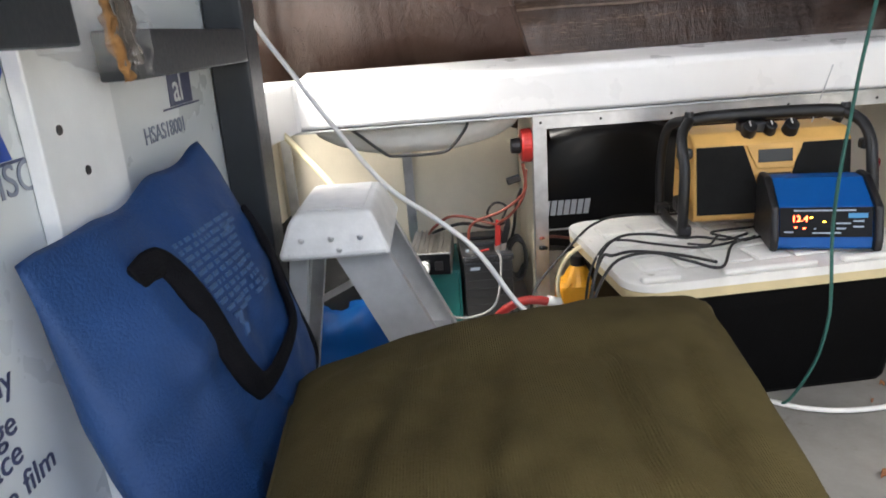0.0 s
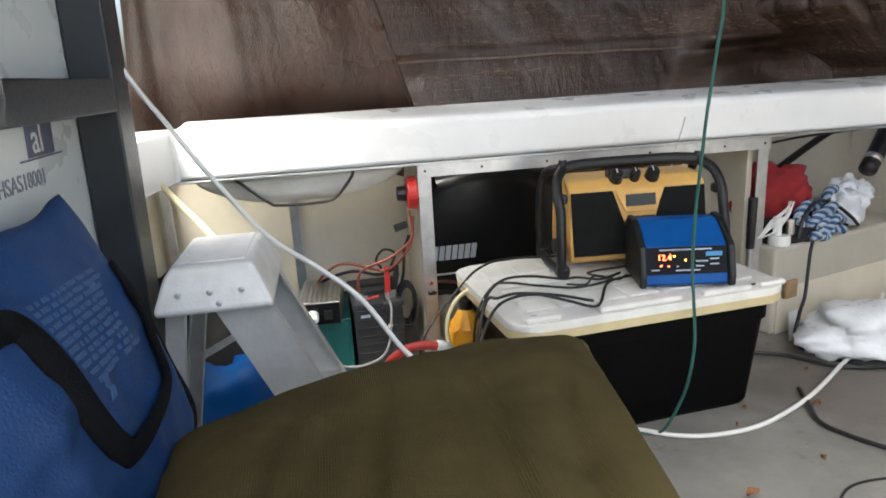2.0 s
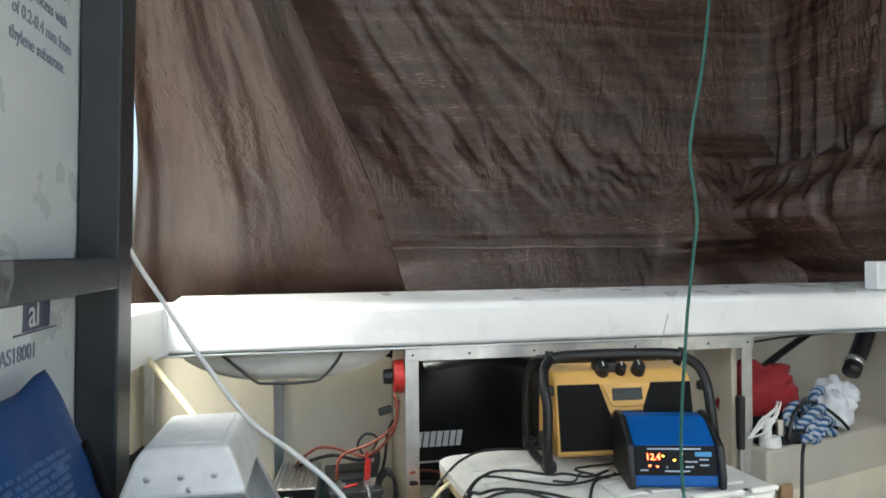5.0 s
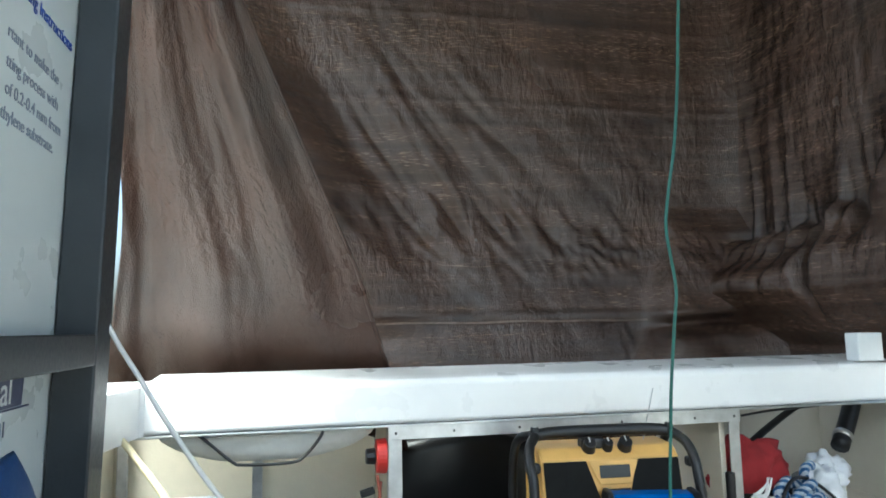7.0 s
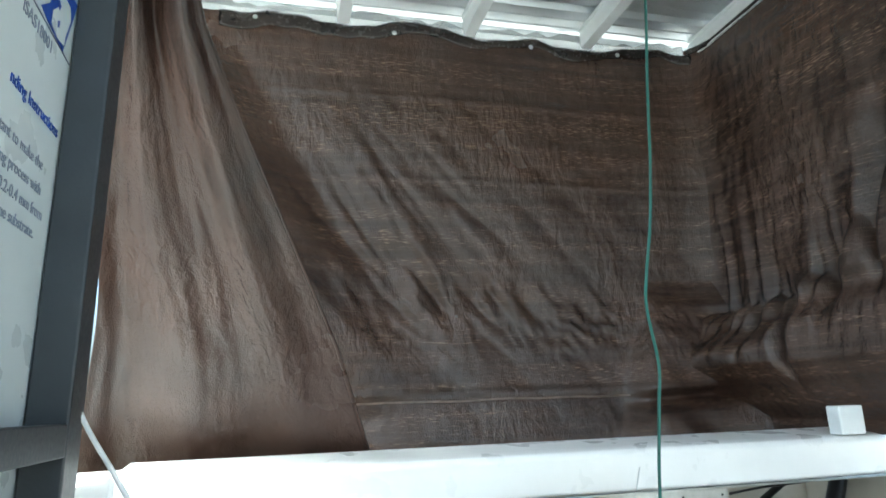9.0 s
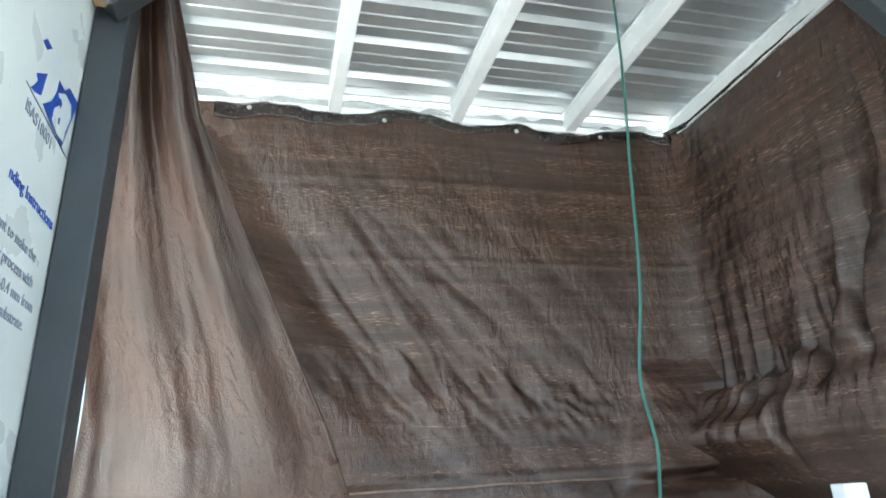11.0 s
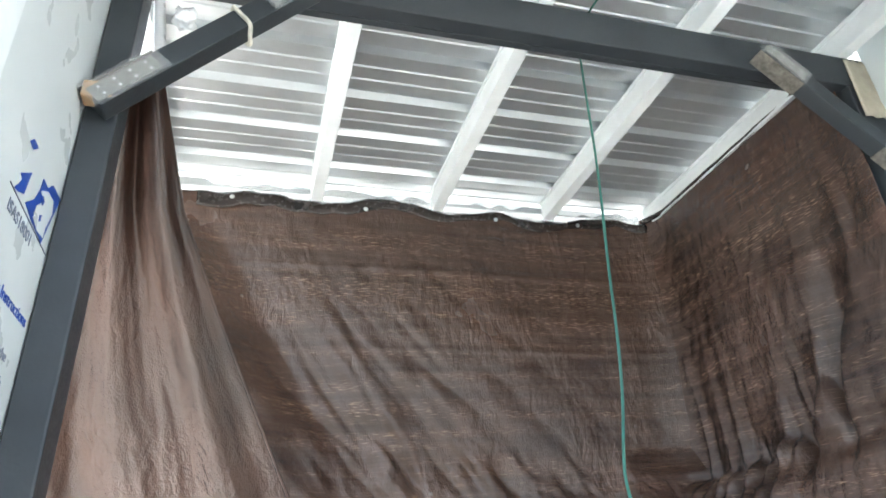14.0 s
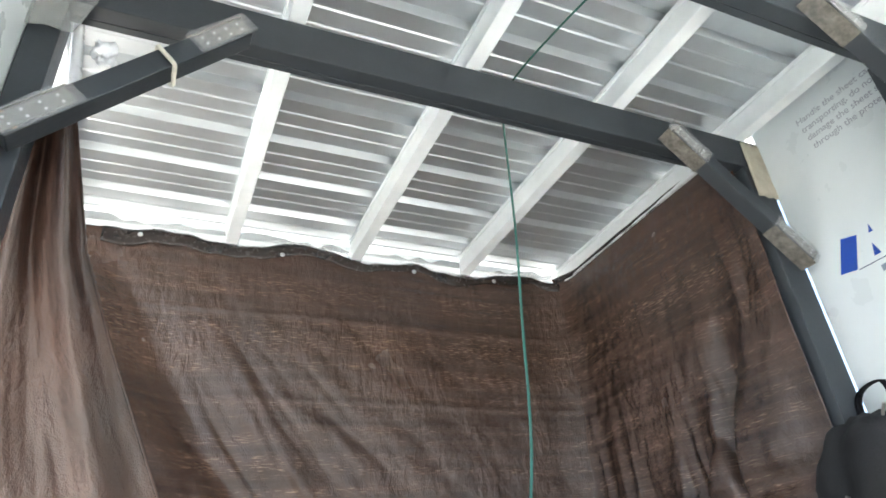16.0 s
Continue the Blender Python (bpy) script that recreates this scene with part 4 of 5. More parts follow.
part("display_surround", prism([(0.2, 0.085), (0.285, 0.085), (0.315, 0.143), (0.17, 0.143)], -0.004, 0.0, "y", 0.002), M["yellow"], radio, at=Matrix.Translation((0, -0.001, 0.06)) @ slope)
part("display", box(0.2, 0.285, -0.0065, -0.0045, 0.1, 0.13, 0.001), M["screen"], radio, "dark display", at=Matrix.Translation((0, -0.001, 0.06)) @ slope)
part("logo_panel", box(0.203, 0.282, -0.004, -0.001, 0.012, 0.075, 0.001), M["rubber"], radio, at=Matrix.Translation((0, -0.001, 0.06)) @ slope)
part("logo_mark", box(0.208, 0.236, -0.006, -0.0045, 0.034, 0.062), M["yellow"], radio, at=Matrix.Translation((0, -0.001, 0.06)) @ slope)
part("control_block", box(0.165, 0.235, 0.05, 0.09, 0.222, 0.248, 0.006), M["rubber"], radio)
for kx, kr in ((0.185, 0.019), (0.238, 0.015), (0.288, 0.02)):
    k = part("knob", cyl(kr, kr * 0.88, 0.026, pose(kx, 0.056, 0.222, 40, 0, 0), 20, 0.002), M["rubber"], radio)
    part("knob_mark", box(-0.0015, 0.0015, 0.0, kr * 0.8, 0.0262, 0.0275), M["lid"], k, at=pose(kx, 0.056, 0.222, 40, 0, 0))
part("antenna", tube([(0.365, 0.12, 0.2), (0.388, 0.12, 0.28), (0.412, 0.12, 0.362)], 0.0016, 6), M["galv"], radio)
for gx, s in ((0.012, 1), (RW - 0.012, -1)):
    # each end: a bent tube from the front foot up to the carrying bar and down again behind
    loop = [(gx - s * 0.004, -0.02, 0.012), (gx - s * 0.006, -0.026, 0.07), (gx - s * 0.002, -0.012, 0.155), (gx - s * 0.004, 0.01, 0.2), (gx + s * 0.004, 0.04, 0.235), (gx + s * 0.03, 0.075, 0.257)]
    part("guard_tube", tube(loop, 0.0135, 10, 6), M["rubber"], radio, smooth=True)
    part("guard_tube", tube([(gx + s * 0.03, 0.095, 0.257), (gx + s * 0.004, 0.15, 0.24), (gx - s * 0.002, 0.195, 0.19), (gx - s * 0.004, 0.212, 0.1), (gx - s * 0.004, 0.205, 0.014)], 0.0125, 10, 6), M["rubber"], radio, smooth=True)
    part("guard_tube", tube([(gx - s * 0.004, -0.012, 0.012), (gx - s * 0.006, 0.1, 0.006), (gx - s * 0.004, 0.2, 0.012)], 0.012, 10, 5), M["rubber"], radio, smooth=True)
    part("guard_foot", box(gx - 0.018, gx + 0.018, -0.034, 0.012, -0.002, 0.026, 0.008), M["rubber"], radio)
    part("guard_foot", box(gx - 0.018, gx + 0.018, 0.17, 0.215, -0.002, 0.03, 0.008), M["rubber"], radio)
    part("guard_block", box(gx - 0.014, gx + 0.014, 0.0, 0.05, 0.05, 0.085, 0.008), M["rubber"], radio)
    part("guard_block", box(gx - 0.012, gx + 0.026, 0.012, 0.04, 0.175, 0.2, 0.007), M["rubber"], radio)
    part("guard_bolt", cyl(0.013, 0.011, 0.012, pose(gx + s * 0.03, 0.078, 0.266, 0, 0, 0), 14), M["rubber"], radio)
    part("bolt_socket", cyl(0.005, 0.005, 0.002, pose(gx + s * 0.03, 0.078, 0.2775, 0, 0, 0), 6), M["galv"], radio)
part("guard_bar", tube([(0.042, 0.08, 0.257), (0.12, 0.088, 0.262), (RW - 0.12, 0.088, 0.262), (RW - 0.042, 0.08, 0.257)], 0.0155, 12, 6), M["rubber"], radio, smooth=True)
part("guard_bar", tube([(0.012, 0.205, 0.014), (RW / 2, 0.205, 0.012), (RW - 0.012, 0.205, 0.014)], 0.0115, 10, 6), M["rubber"], radio, smooth=True)
part("side_panel", prism([(0.035, 0.05), (0.165, 0.05), (0.15, 0.13), (0.055, 0.13)], 0.0345, 0.0415, "x", 0.002), M["yellow"], radio, "worn yellow side cover")

charger = thing("battery_charger", pose(0.722, 1.513, LZ + 0.002, 0, 0, -13.5), "blue and black battery charger with lit red digits", "battery charger")
CW = 0.236
prof = [(0.0, 0.004), (-0.006, 0.01), (-0.002, 0.034), (0.016, 0.102), (0.1, 0.152), (0.15, 0.152), (0.162, 0.14), (0.165, 0.004)]
part("case", prism(prof, 0.018, CW - 0.018, "x", 0.003), M["charger_blue"], charger, "bright blue case")
cheek = [(-0.014, 0.0), (-0.018, 0.03), (0.004, 0.104), (0.094, 0.158), (0.15, 0.159), (0.17, 0.142), (0.173, 0.0)]
for x0, x1 in ((0.0, 0.0175), (CW - 0.0175, CW)):
    part("side_cheek", prism(cheek, x0, x1, "x", 0.006), M["rubber"], charger, "black rubber side")
tilt = Matrix.Translation((0.0, -0.0025, 0.034)) @ pose(0, 0, 0, -14.8, 0, 0)
panel = part("control_panel", box(0.02, CW - 0.02, -0.003, 0.0, 0.0, 0.069, 0.001), M["panel_black"], charger, "black control panel", at=tilt)
lettering("digits", "12.4", 0.021, Matrix.Translation((0.045, -0.0036, 0.036)) @ pose(0, 0, 0, 90, 0, 0), M["digits"], panel, 0.0004, "glowing red figures")
for ix, iz, mt in ((0.052, 0.021, "digits"), (0.07, 0.019, "digits"), (0.085, 0.044, "amber"), (0.112, 0.034, "amber"), (0.131, 0.048, "amber"), (0.093, 0.018, "light_print")):
    part("indicator", box(ix, ix + 0.005, -0.0042, -0.0031, iz, iz + 0.003), M[mt], panel)
for ix, iz, w in ((0.05, 0.06, 0.13), (0.03, 0.01, 0.02), (0.14, 0.03, 0.03), (0.14, 0.018, 0.02), (0.175, 0.035, 0.022), (0.175, 0.022, 0.022), (0.09, 0.008, 0.06)):
    part("print_bar", box(ix, ix + w, -0.0038, -0.0031, iz, iz + 0.0035), M["light_print"], panel)
part("print_block", box(0.165, 0.205, -0.0038, -0.0031, 0.044, 0.055), M["cyan_print"], panel)

# ---- the seat with its cushion and the blue bag ----
seat = thing("seat_box", pose(0, 0, 0), "plain white boxed seat under the cushion", "seat")
part("seat_body", box(-0.44, 0.26, 0.25, 0.86, 0.0, 0.352, 0.01), M["gelcoat"], seat)


def tufted(bm):
    """Draw the cover in at its stitches, with creases that run out from them."""
    for v in bm.verts:
        if v.co.z > 0.0:
            for tx, ty in ((-0.16, 0.13), (0.06, 0.1), (-0.02, -0.12), (0.2, -0.06)):
                dx, dy = v.co.x - tx, v.co.y - ty
                r = math.hypot(dx, dy)
                v.co.z -= 0.008 * math.exp(-(r / 0.03) ** 2) + 0.003 * math.exp(-(r / 0.1) ** 2) * (0.5 + 0.5 * math.sin(5 * math.atan2(dy, dx) + tx * 30))
            v.co.z += 0.0025 * noise.noise((v.co.x * 22, v.co.y * 7, 3.0))
    return bm


CORNERS = ((-0.255, 0.34), (0.3, 0.36), (0.402, 1.1), (-0.285, 0.93))


def skewed(x, y, w=0.67, d=0.66):
    """The cushion's cover lies askew, its far corner pulled out: a square of w by d laid between the four corners."""
    u, v = x / w + 0.5, y / d + 0.5
    (ax, ay), (bx, by), (cx, cy), (dx, dy) = CORNERS
    px = (1 - v) * ((1 - u) * ax + u * bx) + v * ((1 - u) * dx + u * cx)
    py = (1 - v) * ((1 - u) * ay + u * by) + v * ((1 - u) * dy + u * cy)
    # the far side is drawn in between its corners, the open side bows out a little
    py += 0.035 * math.sin(math.pi * min(1.0, max(0.0, u))) * v
    px += 0.004 * math.sin(math.pi * min(1.0, max(0.0, v))) * u
    return px - 0.05, py - 0.68


cush = thing("seat_cushion", pose(0.05, 0.68, 0.43), "olive green corduroy seat cushion with piped edges", "cushion")
bmc = tufted(pillow_shape(0.67, 0.66, 0.14, 72, 0.4, 0.012, 0.007, 0.03, 3.0))
for v in bmc.verts:
    u_, v_ = v.co.x / 0.67 + 0.5, v.co.y / 0.66 + 0.5
    if v.co.z > 0:
        # long slack creases across the cover
        for c0, k, a in ((0.42, 0.12, 0.014), (0.66, -0.1, 0.017), (0.82, 0.05, 0.01), (0.2, 0.2, 0.009)):
            q = (u_ - c0 - k * (v_ - 0.5)) / 0.028
            v.co.z -= a * math.exp(-q * q) * math.exp(-((v_ - 0.42) / 0.26) ** 2)
            v.co.z += 0.5 * a * math.exp(-((q - 1.9) / 1.4) ** 2) * math.exp(-((v_ - 0.42) / 0.3) ** 2)
    v.co.z += 0.012 * (v_ - 0.5) + 0.006 * u_ * v_
    v.co.x, v.co.y = skewed(v.co.x, v.co.y)
part("cover", bmc, M["olive"], cush, smooth=True)


def seam(w, d, corner, sag, n=14):
    pts = []
    for k in range(4 * n + 1):
        s, f = divmod(k / n, 1.0)
        u, v = ((-1 + 2 * f, -1), (1, -1 + 2 * f), (1 - 2 * f, 1), (-1, 1 - 2 * f), (-1, -1))[int(s)]
        x, y = u * w / 2 * (1 - corner * (1 - v * v)), v * d / 2 * (1 - corner * (1 - u * u))
        pts.append((*skewed(x, y), -sag * (u * u + v * v) + 0.012 * y / d + 0.006 * (x / w + 0.5) * (y / d + 0.5)))
    return pts


part("piping", tube(seam(0.672, 0.662, 0.03, 0.012), 0.005, 7, 2), M["piping"], cush, smooth=True)

lean = Matrix(((0.0196, -0.22, 0.976, -0.376), (0.98, 0.0, -0.02, 0.838), (0.049, 0.975, 0.22, 0.55), (0, 0, 0, 1)))
bag = thing("cushion_bag", lean, "blue nylon cushion bag with black webbing handles, leaning on the wall", "bag")
bmb = pillow_shape(0.51, 0.44, 0.132, 56, 0.22, 0.0, 0.009, 0.02, 8.0)
for v in bmb.verts:
    # slack and thin along its top and its near end, full at the bottom
    v.co.z *= min(1.0, max(0.2, 0.25 + 0.75 * (0.22 - v.co.y) / 0.2)) * min(1.0, max(0.3, 0.35 + 0.65 * (v.co.x + 0.255) / 0.12))
    v.co.y += 0.012 * noise.noise((v.co.x * 9, 1.0, 4.0)) * max(0.0, v.co.y) / 0.22 - 0.02 * max(0.0, 1 - abs(v.co.x) / 0.22) * max(0.0, v.co.y) / 0.22
for v in bmb.verts:
    if v.co.x < 0 and v.co.y > 0:
        v.co.x *= 1 - 0.1 * v.co.y / 0.22
        v.co.y *= 1 + 0.12 * v.co.x / 0.25
skin = BVHTree.FromBMesh(bmb)


def on_bag(x, y, lift=0.0):
    """The bag's outer face over a point of its outline."""
    hit = skin.ray_cast(Vector((x, y, 0.3)), Vector((0, 0, -1)))[0]
    return Vector((x, y, (hit.z if hit else 0.0) + lift))


part("shell", bmb, M["bag_blue"], bag, smooth=True)
strap = [(-0.126, 0.125), (-0.099, 0.13), (-0.072, 0.118), (-0.075, 0.066), (-0.076, -0.013), (-0.061, -0.057), (-0.038, -0.077), (0.035, -0.082), (0.13, -0.068), (0.171, -0.016), (0.191, 0.054), (0.219, 0.1)]
part("handle", tube([on_bag(x, y, 0.007 if 0 < k < 11 else 0.001) for k, (x, y) in enumerate(strap)], 0.0185, 8, 8, 0.35, (0, 0, 1)), M["webbing"], bag, "black webbing handle", smooth=True)
part("edge_strap", tube([on_bag(x, y, 0.0) for x, y in ((0.236, 0.1), (0.24, 0.03), (0.241, -0.08), (0.225, -0.165), (0.12, -0.19), (0.0, -0.192), (-0.12, -0.19))], 0.014, 8, 8, 0.3, (0, 0, 1)), M["webbing"], bag, "black webbing edge", smooth=True)
random.seed(4)
for j in range(11):
    t = j / 10
    x, y = -0.024 - 0.003 * t, 0.126 - 0.108 * t
    end = 0.145 - 0.045 * t
    while x < end:
        w = random.uniform(0.004, 0.028)
        p = on_bag(x + w / 2, y - 0.06 * (x + 0.02), 0.0)
        part("print_bar", box(-w / 2, w / 2, -0.003, 0.003, -0.001, 0.0012), M["bag_print"], bag, at=Matrix.Translation(p) @ pose(0, 0, 0, -10 * (1 - t), 0, -4))
        x += w + 0.006
for mx_, my_, pts in ((-0.012, 0.004, [(-0.01, -0.016), (0.004, -0.016), (0.01, -0.006), (0.0, 0.002), (0.008, 0.014), (-0.006, 0.014), (-0.01, 0.004), (-0.001, -0.004)]), (0.12, 0.105, [(-0.01, 0.0), (0.01, 0.004), (0.012, -0.02), (0.003, -0.03), (-0.006, -0.02)])):
    part("print_mark", prism(pts, 0.0, 0.002, "z"), M["bag_print"], bag, at=Matrix.Translation(on_bag(mx_, my_, 0.0)))

# ---- step ladder ----
lad = thing("step_ladder", pose(0, 0, 0), "short dull aluminium step ladder with a scuffed cap", "step ladder")
cap = bmesh.new()
lv = []
for z, x0, x1, y0, y1 in ((0.52, -0.352, -0.148, 1.205, 1.52), (0.525, -0.355, -0.145, 1.2, 1.525), (0.582, -0.336, -0.17, 1.23, 1.502), (0.598, -0.324, -0.181, 1.242, 1.49)):
    lv.append([cap.verts.new(p) for p in ((x0, y0, z), (x1, y0, z), (x1, y1, z), (x0, y1, z))])
for a, b in zip(lv, lv[1:]):
    for k in range(4):
        cap.faces.new((a[k], a[(k + 1) % 4], b[(k + 1) % 4], b[k]))
cap.faces.new(lv[-1])
bmesh.ops.bevel(cap, geom=[e for e in cap.edges if not e.is_boundary], offset=0.006, segments=2, affect="EDGES", profile=0.5)
capo = part("cap", cap, M["ladder_cap"], lad, "pale scuffed cap")
part("cap_tray", box(-0.313, -0.193, 1.262, 1.475, 0.5985, 0.601, 0.001), M["ladder_cap"], capo)
for rx in (-0.31, -0.255, -0.2):
    part("rivet", cyl(0.006, 0.004, 0.004, pose(rx, 1.212, 0.555, 113, 0, 0), 12), M["ladder"], capo)
part("rivet", cyl(0.006, 0.004, 0.004, pose(-0.24, 1.204, 0.535, 113, 0, 0), 12), M["ladder"], capo)


def rail_leg(p0, p1, w, d, name, t=0.003):
    """A channel leg from p0 down to p1: web of width w in the plane of the ladder, flanges d deep."""
    a, b = Vector(p0), Vector(p1)
    h = (b - a).length
    ang = math.degrees(math.atan2(b.x - a.x, -(b.z - a.z)))
    k = t if d > 0 else -t
    bm = prism([(-w / 2, 0), (w / 2, 0), (w / 2, d), (w / 2 - t, d), (w / 2 - t, k), (-w / 2 + t, k), (-w / 2 + t, d), (-w / 2, d)], -h, 0.0, "z")
    return part(name, bm, M["ladder"], lad, at=Matrix.Translation(a) @ pose(0, 0, 0, 0, -ang, 0))


rail_leg((-0.212, 1.235, 0.53), (0.03, 1.2, 0.0), 0.092, 0.028, "front_leg")
rail_leg((-0.212, 1.49, 0.53), (0.03, 1.53, 0.0), 0.092, -0.028, "front_leg")
rail_leg((-0.325, 1.245, 0.53), (-0.40, 1.215, 0.0), 0.034, 0.022, "rear_leg")
rail_leg((-0.318, 1.48, 0.53), (-0.415, 1.5, 0.0), 0.034, -0.022, "rear_leg")
for sz in (0.25, 0.02):
    cx = -0.215 + 0.24 * (0.53 - sz) / 0.53
    part("step", box(cx - 0.05, cx + 0.045, 1.245, 1.485, sz - 0.006, sz, 0.002), M["ladder"], lad)
    part("step_lip", box(cx + 0.036, cx + 0.045, 1.245, 1.485, sz - 0.04, sz - 0.0065, 0.002), M["ladder"], lad)
part("spreader", box(0.0, 0.17, 1.466, 1.469, -0.008, 0.008, 0.0008), M["ladder"], lad, at=pose(-0.345, 0, 0.33, 0, -26, 0))

# blue sack and dark clothes on the deck behind the ladder
def lump(name, c, size, m, label, category, seed, rough=0.25, sub=4):
    bm = bmesh.new()
    bmesh.ops.create_icosphere(bm, subdivisions=sub, radius=1.0)
    for v in bm.verts:
        n = v.co.normalized()
        k = 1 + rough * noise.noise(n * 1.7 + Vector((seed, 0, 0))) + rough * 0.6 * abs(noise.noise(n * 4.3 + Vector((0, seed, 0)))) + rough * 0.2 * noise.noise(n * 11 + Vector((0, 0, seed)))
        v.co = Vector((n.x * size[0] * k, n.y * size[1] * k, max(-0.92, n.z * k) * size[2]))
    ob = part(name, bm, m, smooth=True, at=Matrix.Translation(c))
    return tagged(ob, label, category)


lump("blue_sack", (-0.3, 1.66, 0.13), (0.16, 0.16, 0.14), M["charger_blue"], "crumpled bright blue sack on the deck", "sack", 2.0)
lump("dark_jacket", (-0.42, 1.78, 0.2), (0.17, 0.2, 0.22), M["black_cloth"], "heap of black cloth behind the ladder", "cloth", 5.0)

# ---- battery corner ----
bat = thing("battery", pose(0.01, 1.99, 0.0, 0, 0, 2), "black lead battery with clamps and cables", "battery")
part("battery_case", box(0.0, 0.155, 0.0, 0.26, 0.0, 0.205, 0.005), M["battery"], bat)
for k in range(6):
    part("case_rib", box(0.002, 0.153, -0.003, -0.0005, 0.03 + 0.028 * k, 0.034 + 0.028 * k), M["battery"], bat)
part("battery_lid", box(-0.004, 0.159, -0.004, 0.264, 0.2055, 0.228, 0.005), M["battery_top"], bat)
for k in range(9):
    part("lid_tooth", box(0.004 + 0.017 * k, 0.014 + 0.017 * k, -0.007, -0.0045, 0.207, 0.218), M["battery_top"], bat)
part("vent_cover", box(0.03, 0.125, 0.08, 0.12, 0.2285, 0.243, 0.003), M["battery_top"], bat)
part("vent_cover", box(0.03, 0.125, 0.15, 0.19, 0.2285, 0.243, 0.003), M["battery_top"], bat)
for tx, ty in ((0.118, 0.035), (0.03, 0.035)):
    part("terminal", cyl(0.009, 0.008, 0.02, pose(tx, ty, 0.228), 14), M["silver"], bat)
part("status_eye", cyl(0.008, 0.007, 0.002, pose(0.11, -0.0035, 0.145, 90, 0, 0), 14), M["white_plastic"], bat, "round white sight glass")
part("print_label", box(0.02, 0.05, -0.0005, -0.0002, 0.18, 0.19), M["light_print"], bat)
part("print_label", box(0.012, 0.05, 0.04, 0.07, 0.2282, 0.2292), M["light_print"], bat)
clamp = part("clamp", prism([(0.0, 0.0), (0.018, 0.004), (0.026, 0.05), (0.024, 0.085), (0.014, 0.085), (0.008, 0.05)], 0.0, 0.016, "y", 0.002), M["red_plastic"], bat, "red spring clamp", at=pose(0.104, 0.022, 0.245, 0, -6, 0))
part("clamp_jaw", prism([(0.0, -0.035), (0.012, -0.035), (0.016, 0.002), (-0.002, 0.002)], 0.001, 0.015, "y", 0.001), M["silver"], clamp)
clamp2 = part("clamp", prism([(0.0, 0.0), (0.018, 0.004), (0.026, 0.05), (0.024, 0.085), (0.014, 0.085), (0.008, 0.05)], 0.0, 0.016, "y", 0.002), M["rubber"], bat, "black spring clamp", at=pose(0.125, 0.03, 0.25, 0, 4, 0))
part("clamp_jaw", prism([(0.0, -0.03), (0.012, -0.03), (0.016, 0.002), (-0.002, 0.002)], 0.001, 0.015, "y", 0.001), M["silver"], clamp2)

crate = thing("plastic_crate", pose(-0.165, 2.0, 0.0), "dark teal plastic crate under the inverter", "crate")
part("crate_base", box(0.0, 0.155, 0.02, 0.28, 0.0, 0.02, 0.003), M["teal"], crate)
for x0, x1 in ((0.0, 0.035), (0.06, 0.155)):
    part("crate_wall", box(x0, x1, 0.012, 0.019, 0.0, 0.17, 0.002), M["teal"], crate)
part("crate_wall", box(0.156, 0.163, 0.012, 0.28, 0.0, 0.17, 0.002), M["teal"], crate)
part("crate_wall", box(-0.008, -0.001, 0.012, 0.28, 0.0, 0.17, 0.002), M["teal"], crate)
part("crate_rim", box(-0.008, 0.163, 0.012, 0.29, 0.1705, 0.178, 0.002), M["teal"], crate)
invr = thing("power_inverter", pose(-0.16, 1.975, 0.179, 0, 0, -4), "silver finned power inverter on a crate", "inverter")
part("inverter_case", box(0.0, 0.13, 0.004, 0.24, 0.003, 0.075, 0.004), M["silver"], invr)
for k in range(8):
    part("fin", box(0.008 + 0.0152 * k, 0.0115 + 0.0152 * k, 0.01, 0.235, 0.0755, 0.082), M["silver"], invr)
part("end_plate", box(0.002, 0.128, -0.002, 0.0035, 0.005, 0.072, 0.001), M["panel_black"], invr, "black end plate with sockets")
part("socket", box(0.03, 0.065, -0.008, -0.0025, 0.016, 0.056, 0.003), M["rubber"], invr)
part("socket", box(0.08, 0.105, -0.006, -0.0025, 0.02, 0.05, 0.002), M["rubber"], invr)
plug = part("plug", prism(rounded(0.034, 0.034, 0.012), 0.0, 0.03, "z", 0.004), M["white_plastic"], invr, "white mains plug", at=pose(0.03, -0.008, 0.02, 90, 0, 0))
part("plug_grip", cyl(0.012, 0.007, 0.04, pose(0.017, 0.017, 0.03, 25, -30, 0), 14), M["white_plastic"], plug)

sw = thing("isolator_switch", pose(0.214, 1.95, 0.56), "red round battery isolator switch with a black knob", "switch")
part("switch_body", cyl(0.05, 0.047, 0.03, pose(0.012, 0, 0.012, 0, -90, 0), 28, 0.004), M["red_plastic"], sw)
part("switch_knob", cyl(0.024, 0.021, 0.028, pose(-0.019, 0, 0.012, 0, -90, 0), 12, 0.003), M["rubber"], sw)

# white foam float tucked under the beam, with a drooping wire
fl = part("foam_float", sheet(40, 20, lambda u, v: (-0.40 + 0.6 * u + 0.008 * noise.noise((u * 9, v * 3, 0)), 2.0 + (0.055 + 0.01 * noise.noise((u * 6, v * 6, 1))) * math.cos(math.pi * v), 0.655 - 0.085 * min(1.0, 4.5 * u * (1 - u)) ** 0.6 * math.sin(math.pi * v)), 0.002), M["fender"], smooth=True)
tagged(fl, "grubby white foam float fixed under the stern beam", "float")
cable("wire", [(-0.30, 1.93, 0.665), (-0.27, 1.925, 0.645), (-0.20, 1.925, 0.585), (-0.165, 1.925, 0.573), (-0.04, 1.925, 0.573), (0.0, 1.925, 0.592), (0.04, 1.925, 0.64), (0.045, 1.93, 0.665)], 0.0045, M["black_cable"], "black wire drooping under the white beam")

